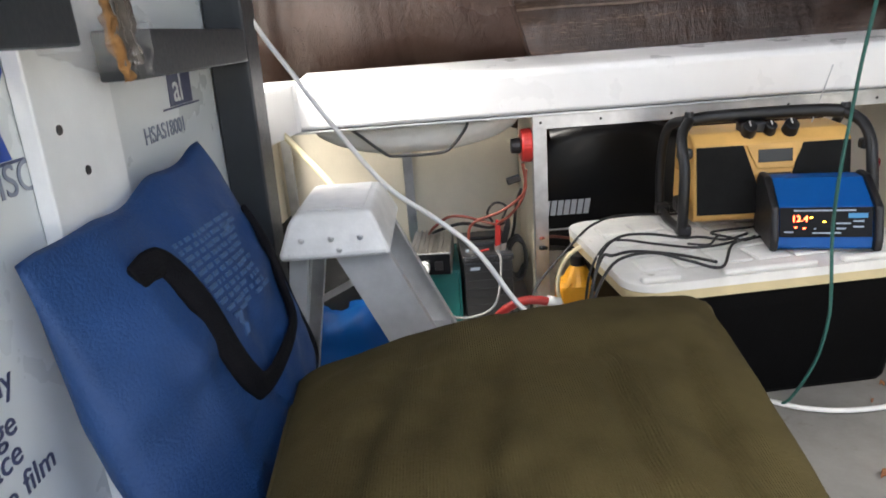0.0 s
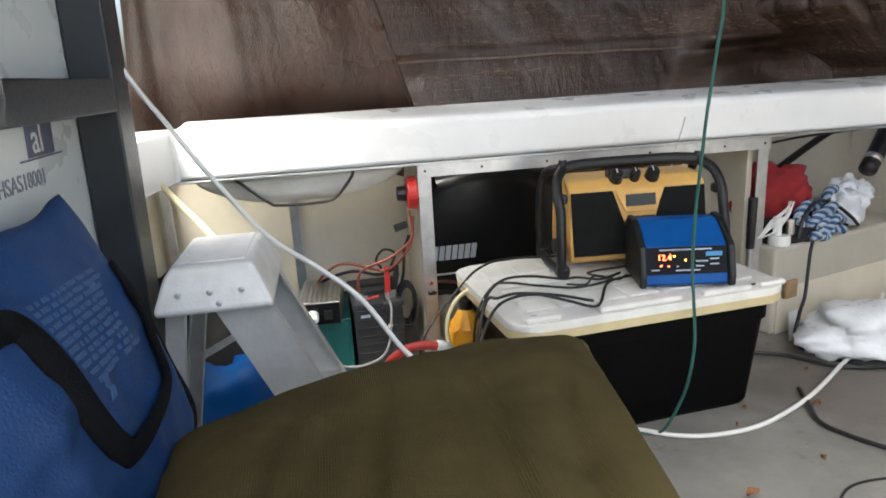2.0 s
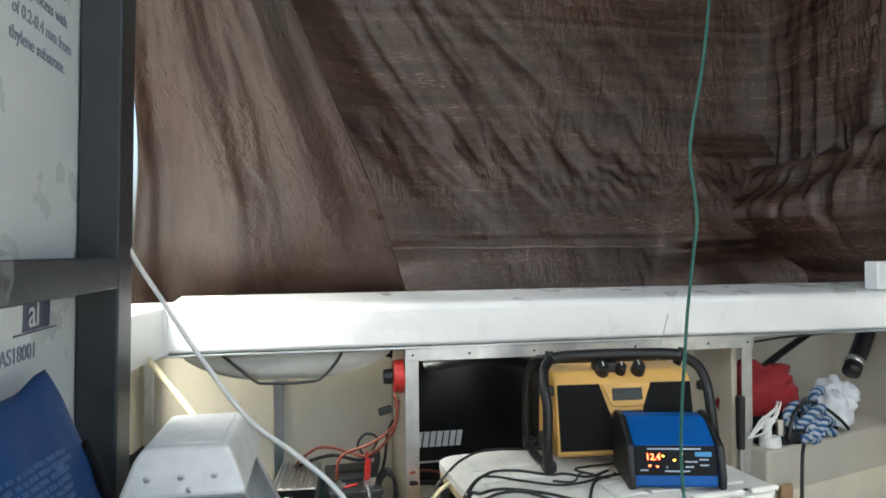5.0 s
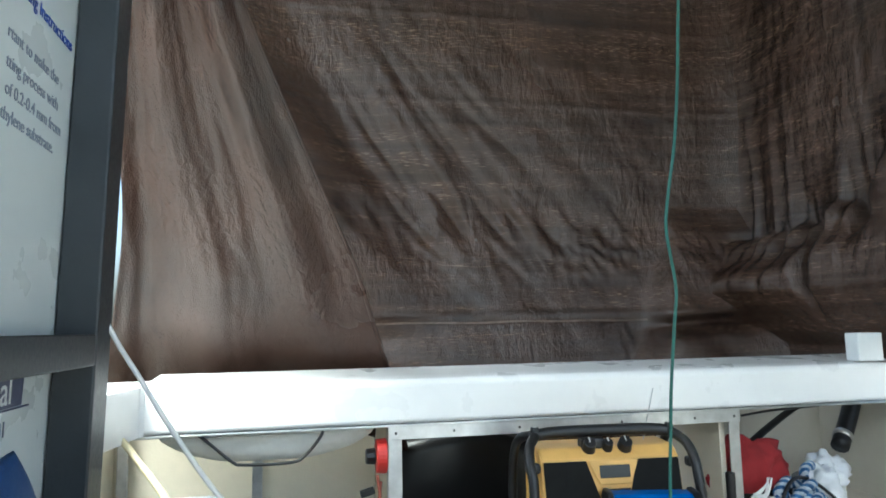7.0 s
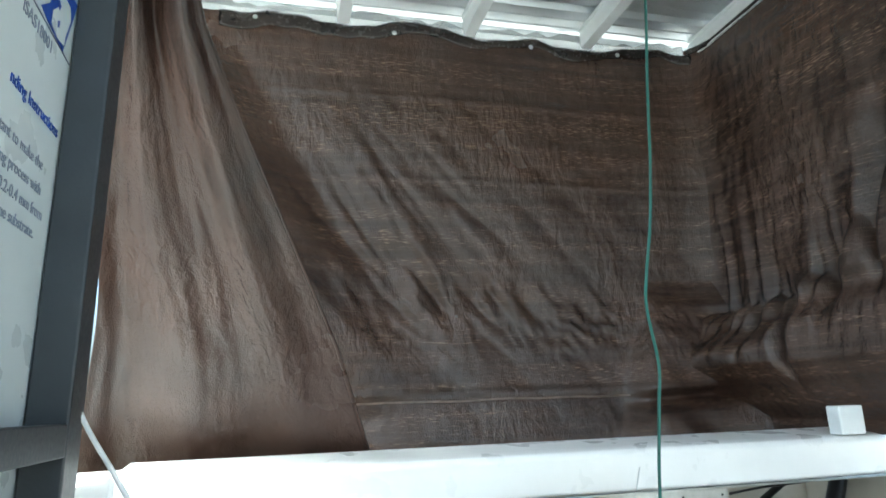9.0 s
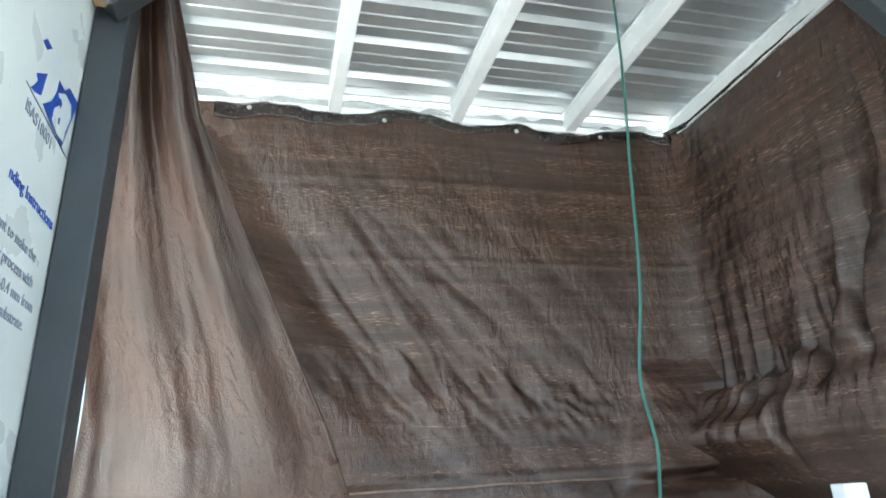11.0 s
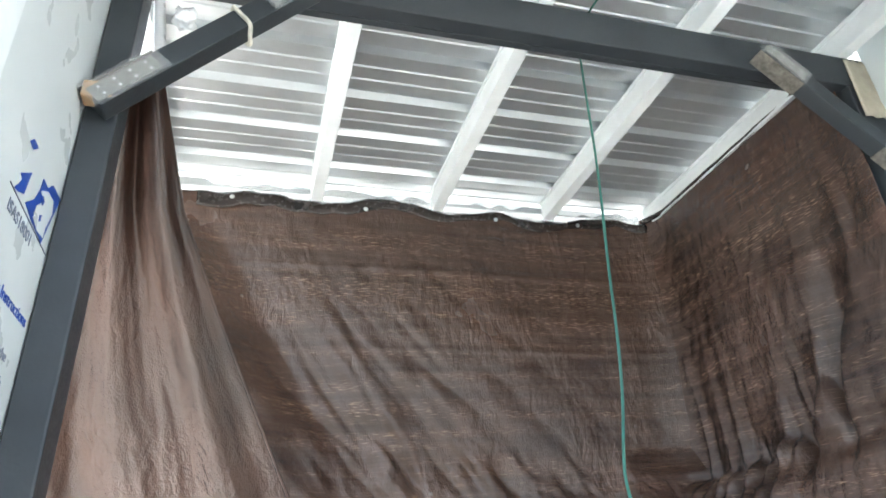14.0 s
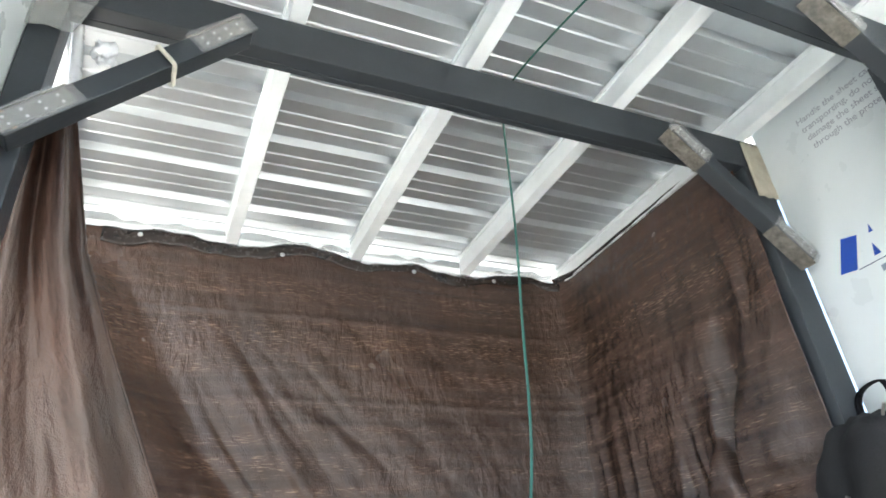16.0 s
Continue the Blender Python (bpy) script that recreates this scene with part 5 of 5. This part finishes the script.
# ---- outboard motor behind the stern ----
mot = thing("outboard_motor", pose(0, 0, 0), "glossy black outboard motor cowl behind the stern", "outboard motor")
cow = bmesh.new()
bmesh.ops.create_cube(cow, size=1.0)
bmesh.ops.subdivide_edges(cow, edges=cow.edges[:], cuts=9, use_grid_fill=True)
for v in cow.verts:
    n = v.co * 2
    q = Vector((n.x * math.sqrt(max(0, 1 - n.y * n.y / 2.6 - n.z * n.z / 3.2)), n.y * math.sqrt(max(0, 1 - n.x * n.x / 2.6)), n.z * math.sqrt(max(0, 1 - n.x * n.x / 3.4))))
    v.co = Vector((0.60 + q.x * 0.42, 2.48 + q.y * 0.15, 0.30 + q.z * 0.27 - 0.07 * max(0.0, q.x)))
part("cowl", cow, M["cowl"], mot, smooth=True)
part("cowl_band", box(0.3, 0.9, 2.312, 2.318, 0.19, 0.197, 0.002), M["decal"], mot)
for k in range(7):
    x0 = 0.312 + k * 0.0235
    part("decal_mark", prism([(x0, 0.253), (x0 + 0.0185, 0.253), (x0 + 0.027, 0.306), (x0 + 0.0085, 0.306)], 2.292, 2.296, "y"), M["decal"], mot, "slanting silver mark")
part("mount_bracket", box(0.5, 0.75, 2.3, 2.36, 0.1, 0.2, 0.01), M["cowl"], mot)

# ---- jug, hoses and cables ----
jug = thing("oil_jug", pose(0.262, 1.73, 0.0), "amber yellow plastic jug with a black cap", "jug")
part("jug_body", prism(rounded(0.13, 0.09, 0.034), 0.0, 0.215, "z", 0.02, None, 4), M["jug"], jug, smooth=False)
part("jug_shoulder", cyl(0.05, 0.02, 0.05, pose(0.06, 0.042, 0.208), 20), M["jug"], jug)
part("jug_ridge", prism(rounded(0.133, 0.093, 0.035, 5, -0.0015, -0.0015), 0.15, 0.158, "z", 0.003), M["jug"], jug)
part("jug_cap", cyl(0.021, 0.02, 0.03, pose(0.06, 0.042, 0.256), 20, 0.003), M["rubber"], jug)
loop = [(0.348 + 0.092 * math.cos(a), 1.725, 0.215 + 0.115 * math.sin(a)) for a in [radians(-60 + 30 * k) for k in range(11)]]
cable("hose", loop, 0.006, M["cream_hose"], "pale cream hose looped round the jug", "hose")
cable("hose", [(0.02, 1.62, 0.08), (0.053, 1.6, 0.155), (0.09, 1.585, 0.215), (0.144, 1.58, 0.242), (0.2, 1.585, 0.235), (0.242, 1.6, 0.207), (0.28, 1.65, 0.148), (0.3, 1.7, 0.06)], 0.0115, M["red_cable"], "thick red hose arching over the deck", "hose")
tagged(part("hose_clip", cyl(0.0145, 0.0145, 0.035, pose(0.205, 1.585, 0.236, 0, 112, 12), 16), M["white_plastic"], smooth=True), "white clip on the red hose", "clip")
cable("mains_cable", [(-0.40, 1.41, 1.35), (-0.398, 1.405, 1.1), (-0.392, 1.4, 0.973), (-0.304, 1.35, 0.837), (-0.229, 1.3, 0.737), (-0.145, 1.25, 0.639), (-0.06, 1.2, 0.584), (0.01, 1.15, 0.533), (0.076, 1.12, 0.439), (0.115, 1.1, 0.409), (0.2, 1.08, 0.33)], 0.0047, M["white_cable"], "white mains cable slung from the post across the ladder")
cable("hose", [(-0.56, 1.86, 0.64), (-0.532, 1.8, 0.667), (-0.49, 1.8, 0.683), (-0.453, 1.8, 0.676), (-0.391, 1.75, 0.62), (-0.317, 1.65, 0.565), (-0.27, 1.6, 0.5), (-0.25, 1.62, 0.38)], 0.0085, M["cream_hose"], "pale cream hose coming round the stern corner", "hose")
cable("green_cord", [(1.2, 0.5, 2.64), (1.06, 0.85, 2.635), (0.995, 1.15, 2.63), (0.972, 1.33, 2.622), (0.962, 1.385, 2.58), (0.953, 1.4, 2.49), (0.93, 1.4, 2.06), (0.899, 1.4, 1.72), (0.884, 1.4, 1.53), (0.865, 1.4, 1.37), (0.838, 1.4, 1.23), (0.83, 1.4, 1.15), (0.846, 1.4, 1.02), (0.836, 1.4, 0.93), (0.819, 1.4, 0.79), (0.811, 1.4, 0.69), (0.802, 1.4, 0.57), (0.797, 1.395, 0.44), (0.788, 1.36, 0.31), (0.78, 1.345, 0.24), (0.765, 1.35, 0.14), (0.735, 1.38, 0.03), (0.71, 1.4, 0.008), (0.68, 1.42, 0.006)], 0.0037, M["green_cord"], "thin green cord hanging from the roof beam to the deck", "cord")
cable("hose", [(0.5, 1.5, 0.01), (0.667, 1.429, 0.01), (0.763, 1.368, 0.01), (0.87, 1.346, 0.01), (1.0, 1.361, 0.012), (1.19, 1.446, 0.014), (1.39, 1.575, 0.014), (1.53, 1.665, 0.014), (1.63, 1.745, 0.016), (1.75, 1.84, 0.03), (1.88, 1.95, 0.06)], 0.0062, M["white_cable"], "white hose lying in a bow across the deck", "hose")
for pts, r, mt, lb in (
    ([(0.76, 1.60, 0.362), (0.66, 1.56, 0.362), (0.568, 1.41, 0.362), (0.5, 1.42, 0.378), (0.427, 1.433, 0.398), (0.36, 1.41, 0.405), (0.312, 1.38, 0.395), (0.27, 1.34, 0.35), (0.245, 1.3, 0.3), (0.22, 1.25, 0.2)], 0.0036, "black_cable", "black charger lead lying over the lid"),
    ([(0.72, 1.62, 0.364), (0.65, 1.58, 0.366), (0.6, 1.62, 0.364), (0.55, 1.6, 0.372), (0.46, 1.59, 0.392), (0.38, 1.56, 0.40), (0.32, 1.5, 0.38), (0.29, 1.46, 0.3), (0.27, 1.42, 0.2), (0.25, 1.4, 0.05)], 0.0036, "black_cable", "black charger lead lying over the lid"),
    ([(0.7, 1.86, 0.362), (0.604, 1.83, 0.366), (0.457, 1.82, 0.376), (0.38, 1.79, 0.37), (0.317, 1.75, 0.342), (0.196, 1.7, 0.23), (0.153, 1.62, 0.16), (0.1, 1.6, 0.05)], 0.0036, "black_cable", "black lead running off the lid"),
    ([(0.73, 1.60, 0.363), (0.69, 1.57, 0.364), (0.64, 1.6, 0.37), (0.6, 1.56, 0.364), (0.55, 1.57, 0.366)], 0.003, "black_cable", "black lead coiled on the lid"),
    ([(0.764, 1.663, 0.366), (0.638, 1.643, 0.366), (0.671, 1.572, 0.366), (0.568, 1.538, 0.366), (0.478, 1.586, 0.366), (0.411, 1.634, 0.366), (0.361, 1.610, 0.366), (0.311, 1.580, 0.300), (0.291, 1.560, 0.150)], 0.0034, "black_cable", "black lead looped over the lid"),
    ([(0.566, 1.432, 0.366), (0.500, 1.499, 0.366), (0.412, 1.544, 0.366), (0.355, 1.526, 0.366), (0.315, 1.476, 0.380), (0.280, 1.436, 0.300), (0.270, 1.426, 0.150)], 0.004, "black_cable", "black lead over the edge of the lid"),
    ([(0.2, 1.945, 0.52), (0.207, 1.95, 0.45), (0.185, 1.96, 0.41), (0.126, 1.97, 0.37), (0.06, 1.985, 0.345), (0.035, 2.0, 0.315), (0.03, 2.02, 0.255)], 0.0048, "brown_cable", "faded red battery cable from the switch"),
    ([(0.21, 1.95, 0.5), (0.2, 1.955, 0.42), (0.165, 1.98, 0.36), (0.13, 2.0, 0.33), (0.126, 2.015, 0.32)], 0.0048, "brown_cable", "faded red battery cable from the switch"),
    ([(0.126, 2.02, 0.315), (0.08, 2.04, 0.325), (0.02, 2.06, 0.34), (-0.03, 2.08, 0.335), (-0.08, 2.12, 0.29), (-0.1, 2.2, 0.24)], 0.0048, "brown_cable", "faded red battery cable from the switch"),
    ([(0.15, 2.03, 0.32), (0.1, 2.05, 0.30), (0.03, 2.08, 0.31), (-0.02, 2.1, 0.3), (-0.07, 2.15, 0.27), (-0.09, 2.21, 0.24)], 0.0055, "black_cable", "black battery cable over the crate"),
    ([(0.14, 2.03, 0.33), (0.155, 2.03, 0.37), (0.12, 2.03, 0.385), (0.095, 2.03, 0.355), (0.11, 2.03, 0.325)], 0.004, "black_cable", "small black loop of cable"),
    ([(0.2, 2.0, 0.43), (0.185, 2.02, 0.38), (0.18, 2.05, 0.3), (0.17, 2.08, 0.24)], 0.005, "black_cable", "black cable dropping beside the battery"),
    ([(0.09, 1.985, 0.25), (0.07, 1.98, 0.248), (0.05, 1.975, 0.246)], 0.004, "red_cable", "short red lead on the battery lid"),
    ([(-0.12, 1.965, 0.21), (-0.1, 1.94, 0.13), (-0.05, 1.93, 0.06), (0.03, 1.93, 0.05), (0.1, 1.93, 0.09), (0.125, 1.97, 0.2), (0.12, 2.0, 0.24)], 0.0038, "grey_cable", "grey lead looping from the inverter to the battery"),
    ([(0.24, 1.9, 0.3), (0.3, 2.0, 0.27), (0.4, 2.1, 0.22), (0.5, 2.2, 0.17)], 0.0048, "brown_cable", "faded red cable led to the motor"),
    ([(0.24, 1.9, 0.27), (0.32, 2.0, 0.23), (0.42, 2.1, 0.17), (0.52, 2.2, 0.13)], 0.007, "black_cable", "black cable led to the motor"),
    ([(1.5, 1.86, 0.31), (1.47, 1.83, 0.29), (1.455, 1.815, 0.22), (1.44, 1.8, 0.15), (1.4, 1.77, 0.1), (1.36, 1.72, 0.03), (1.42, 1.64, 0.008), (1.5, 1.56, 0.006), (1.62, 1.5, 0.006), (1.58, 1.4, 0.006), (1.42, 1.36, 0.006), (1.34, 1.3, 0.006), (1.45, 1.18, 0.006), (1.6, 1.1, 0.006)], 0.0055, "black_cable", "black cable trailing over the locker to the deck"),
):
    cable("cable", pts, r, M[mt], lb)
gp = part("cable_gland", prism([(0, 0), (0.04, 0.012), (0.035, 0.03), (-0.005, 0.02)], 0, 0.02, "y", 0.003), M["rubber"], at=Matrix.Translation((0.155, 1.95, 0.455)))
tagged(gp, "black cable plug hanging by the switch", "plug")

# ---- starboard clutter ----
SH = 0.30


def shelf_point(a, b, z=0.0):
    c, s = math.cos(radians(16)), math.sin(radians(16))
    return (1.37 + a * c - b * s, 1.86 + a * s + b * c, SH + z)


lump("red_cloth", shelf_point(0.14, 0.13, 0.14), (0.13, 0.06, 0.11), M["red_cloth"], "crumpled dark red cloth on the locker", "cloth", 9.0, 0.45)
lump("dark_cloth", shelf_point(0.2, 0.14, 0.05), (0.16, 0.09, 0.06), M["black_cloth"], "black cloth under the rope", "cloth", 12.0, 0.4)
lump("dark_cloth", shelf_point(0.36, 0.1, 0.035), (0.12, 0.08, 0.04), M["black_cloth"], "black cloth on the locker", "cloth", 15.0, 0.4)
lump("dark_cloth", shelf_point(0.13, 0.05, 0.022), (0.1, 0.05, 0.028), M["black_cloth"], "black cloth under the wires", "cloth", 23.0, 0.5)
lump("pale_rag", shelf_point(0.40, 0.06, 0.07), (0.06, 0.06, 0.07), M["bag_clear"], "crumpled pale plastic bag on the locker", "bag", 17.0, 0.5)
lump("pale_rag", shelf_point(0.50, 0.1, 0.08), (0.07, 0.06, 0.08), M["bag_clear"], "crumpled pale plastic bag on the locker", "bag", 19.0, 0.5)


def rope(points, r):
    """Two twisted strands, blue and white."""
    rp = thing("mooring_rope", pose(0, 0, 0), "blue and white braided mooring rope, loosely piled", "rope")
    line = spline(points, 10)
    for k in range(4):
        pts = []
        for i, p in enumerate(line):
            d = (line[min(i + 1, len(line) - 1)] - line[max(i - 1, 0)]).normalized()
            s = d.cross(Vector((0.2, 0.3, 1))).normalized()
            o = d.cross(s)
            a = i * 0.75 + k * math.pi / 2
            pts.append(p + (s * math.cos(a) + o * math.sin(a)) * r * 0.6)
        part("strand", tube(pts, r * 0.62, 7, 1), M["rope_blue" if k % 2 else "rope_white"], rp, smooth=True)
    return rp


rope([shelf_point(0.16, 0.02, 0.032), shelf_point(0.13, 0.03, 0.08), shelf_point(0.19, 0.04, 0.114), shelf_point(0.25, 0.05, 0.094), shelf_point(0.22, 0.02, 0.046), shelf_point(0.17, 0.01, 0.053), shelf_point(0.2, -0.005, 0.087),
      shelf_point(0.27, 0.0, 0.107), shelf_point(0.29, 0.03, 0.066), shelf_point(0.25, -0.01, 0.032), shelf_point(0.2, -0.02, 0.012), shelf_point(0.18, -0.02, 0.046), shelf_point(0.24, 0.0, 0.073), shelf_point(0.3, 0.05, 0.128), shelf_point(0.37, 0.07, 0.141), shelf_point(0.4, 0.09, 0.1)], 0.0135)
rope([shelf_point(0.15, -0.01, 0.018), shelf_point(0.2, -0.03, 0.04), shelf_point(0.26, -0.02, 0.07), shelf_point(0.32, 0.0, 0.05), shelf_point(0.28, 0.03, 0.09), shelf_point(0.21, 0.05, 0.1), shelf_point(0.17, 0.03, 0.07), shelf_point(0.23, 0.0, 0.045), shelf_point(0.31, -0.02, 0.02)], 0.0125)
cable("cable", [shelf_point(0.1, 0.0, 0.02), shelf_point(0.14, 0.01, 0.09), shelf_point(0.21, 0.02, 0.125), shelf_point(0.29, 0.02, 0.11), shelf_point(0.36, 0.0, 0.06), shelf_point(0.4, -0.01, 0.02)], 0.006, M["black_cable"], "black cable lying over the rope")
for k in range(6):
    random.seed(20 + k)
    j = [random.uniform(-0.015, 0.015) for _ in range(6)]
    cable("thin_wire", [shelf_point(-0.02 + j[0], 0.05, 0.03), shelf_point(0.02, 0.03 + j[1], 0.07 + j[2]), shelf_point(0.07 + j[3], 0.03, 0.1 + j[4]), shelf_point(0.12, 0.05 + j[5], 0.12 + j[0])], 0.003, M["white_cable"], "thin white wire in a loose bundle", "wire", "loose white wires")
tap = thing("hose_fitting", Matrix.Translation(shelf_point(0.05, 0.03, 0.0)), "white and chrome hose fitting on the locker", "fitting")
part("fitting_base", cyl(0.035, 0.033, 0.035, pose(0, 0, 0), 20, 0.004), M["white_plastic"], tap)
part("fitting_neck", cyl(0.014, 0.014, 0.06, pose(-0.01, 0, 0.035), 16), M["white_plastic"], tap)
part("fitting_nut", cyl(0.013, 0.013, 0.05, pose(0.03, -0.01, 0.036), 6, 0.002), M["silver"], tap, "chrome nut")
gr = thing("tool_grip", pose(1.30, 1.895, 0.0, 0, 0, 0), "black foam grip standing by the aluminium upright", "grip")
part("grip_shaft", cyl(0.013, 0.015, 0.17, pose(0, 0, 0.3), 16, 0.004), M["rubber"], gr)
part("grip_pole", cyl(0.009, 0.009, 0.34, pose(0, 0, 0.0), 12), M["galv"], gr)
st = part("rubber_strip", tube([(1.40, 2.0, 0.49), (1.55, 2.05, 0.56), (1.75, 2.12, 0.63), (1.9, 2.16, 0.66)], 0.02, 8, 6, 0.3), M["rubber"], smooth=True)
tagged(st, "black rubber strip under the beam", "strip")
cable("thin_wire", [(1.38, 1.93, 0.635), (1.5, 1.94, 0.645), (1.65, 1.95, 0.65), (1.85, 1.98, 0.655)], 0.004, M["black_cable"], "black wire clipped along the white beam", "wire")
blk = part("white_block", box(1.825, 1.925, 1.903, 1.96, 0.797, 0.892, 0.005), M["white_timber"])
tagged(blk, "white painted wooden block on the stern beam", "block")
pb = lump("plastic_bag", (1.58, 1.69, 0.065), (0.2, 0.12, 0.072), M["bag_clear"], "crumpled white plastic bag on the deck", "bag", 23.0, 0.45)
tagged(part("plywood_offcut", box(0, 0.055, 0, 0.012, 0.0, 0.06, 0.002), M["wood"], at=pose(1.395, 1.83, 0.135, 0, 0, 16)), "small brown plywood patch on the locker face", "patch")
tagged(part("white_card", box(0, 0.05, 0, 0.006, 0.0, 0.1, 0.002), M["white_plastic"], at=pose(1.40, 1.80, 0.0, -6, 0, 16)), "small white card leaning on the locker", "card")
for lx, ly, ls, a in ((0.8, 1.125, 0.04, 20), (1.03, 1.2, 0.022, 70), (1.0, 1.45, 0.014, 10), (1.19, 1.42, 0.02, 140), (0.93, 1.38, 0.01, 40), (1.12, 1.1, 0.012, 100), (1.3, 1.6, 0.02, 33)):
    lf = part("dry_leaf", sheet(8, 6, lambda u, v: ((u - 0.5) * ls, (v - 0.5) * ls * 0.5 * math.sin(math.pi * min(0.97, max(0.03, u))), 0.008 * (v - 0.5) ** 2 * 4 + 0.004 * math.sin(u * 5)), 0.0006), M["leaf"], at=pose(lx, ly, 0.006, 0, 0, a), smooth=True)
    tagged(lf, "small curled brown dry leaf on the deck", "leaf", "dry leaves")
cable("thin_wire", [(0.92, 1.03, 0.006), (1.0, 1.09, 0.008), (1.1, 1.1, 0.006), (1.2, 1.07, 0.006)], 0.003, M["black_cable"], "dark bent wire on the deck", "wire")
cable("rubber_hose", [(1.13, 1.83, 0.02), (1.2, 1.76, 0.01), (1.3, 1.7, 0.01), (1.4, 1.58, 0.01), (1.55, 1.54, 0.01)], 0.006, M["black_cable"], "thin black hose lying on the stained deck", "hose", "deck hoses")
cable("rubber_hose", [(1.2, 1.5, 0.01), (1.165, 1.42, 0.01), (1.13, 1.34, 0.01), (1.14, 1.28, 0.01), (1.2, 1.18, 0.01), (1.32, 1.05, 0.01)], 0.006, M["black_cable"], "thin black hose lying on the stained deck", "hose", "deck hoses")
bmk = bmesh.new()
bmesh.ops.create_icosphere(bmk, subdivisions=3, radius=0.03, matrix=Matrix.Translation((1.385, 1.66, 0.05)))
for v in bmk.verts:
    v.co += Vector((1.2, 0.6, 1)) * 0.014 * noise.noise(v.co * 32)
kn = part("knot", bmk, M["bag_clear"], None, smooth=True)
kn.parent = pb
kn.matrix_parent_inverse = pb.matrix_world.inverted()

# ---- string round the knee brace ----
sc, sn = Vector((-0.105, 1.281, 2.286)), Vector((-0.714, 0.0, 0.7))
ring = [sc + sn * (0.036 * ca) + Vector((0.004 * ca, 0.036 * sa, 0.0)) for ca, sa in ((1, -1), (0, -1.05), (-1, -1), (-1.05, 0), (-1, 1), (0, 1.05), (1, 1), (1.05, 0), (1, -0.9))]
ty = thing("string_tie", Matrix(), "off-white string tied round the knee brace", "string")
part("string_loop", tube(ring, 0.006, 8, 5), M["rope_pale"], ty, smooth=True)

# ---- black bag hung on the post ----
hb = thing("hanging_bag", pose(1.96, 1.24, 1.20), "black cloth bag with buckles hung on the post", "bag")
bmh = bmesh.new()
bmesh.ops.create_icosphere(bmh, subdivisions=4, radius=1.0)
for v in bmh.verts:
    n = v.co.normalized()
    k = 1 + 0.22 * noise.noise(n * 2.0 + Vector((31, 0, 0))) + 0.2 * abs(noise.noise(n * 4.5)) + 0.05 * noise.noise(n * 12)
    v.co = Vector((n.x * 0.11 * k, n.y * 0.2 * k, n.z * 0.26 * k))
part("bag_body", bmh, M["black_cloth"], hb, smooth=True)
part("bag_strap", tube([(0.05, -0.06, 0.2), (0.03, -0.09, 0.3), (0.06, -0.05, 0.36), (0.1, 0.06, 0.34), (0.08, 0.06, 0.2)], 0.014, 8, 6, 0.25), M["webbing"], hb, smooth=True)
part("buckle", box(-0.018, 0.018, -0.012, 0.012, -0.004, 0.004, 0.002), M["silver"], hb, "small metal buckle", at=pose(-0.1, 0.07, 0.03, 60, 20, 0))
part("buckle", box(-0.022, 0.022, -0.004, 0.004, -0.004, 0.004, 0.002), M["silver"], hb, at=pose(-0.06, -0.1, 0.25, 0, 40, 60))
rod = thing("rod_holder", pose(0, 0, 0), "black tube rod holder with a bright ring under the beam", "rod holder")
part("holder_tube", tube([(1.86, 2.06, 0.49), (1.93, 2.1, 0.55), (2.005, 2.14, 0.63)], 0.03, 14, 6), M["rubber"], rod, smooth=True)
part("holder_ring", tube([(1.888, 2.077, 0.514), (1.902, 2.085, 0.526)], 0.0335, 14, 2), M["silver"], rod, "bright metal ring", smooth=True)
lump("white_knot", (-0.25, 1.345, 2.345), (0.024, 0.02, 0.036), M["bag_clear"], "knotted white plastic at the post head", "knot", 41.0, 0.6)
coil = [(0.185 + 0.03 * math.cos(a), 2.02 + 0.02 * k / 6, 0.19 + 0.07 * math.sin(a)) for k, a in enumerate([radians(50 * k) for k in range(22)])]
cable("cable", coil, 0.006, M["black_cable"], "black cable coiled beside the battery")
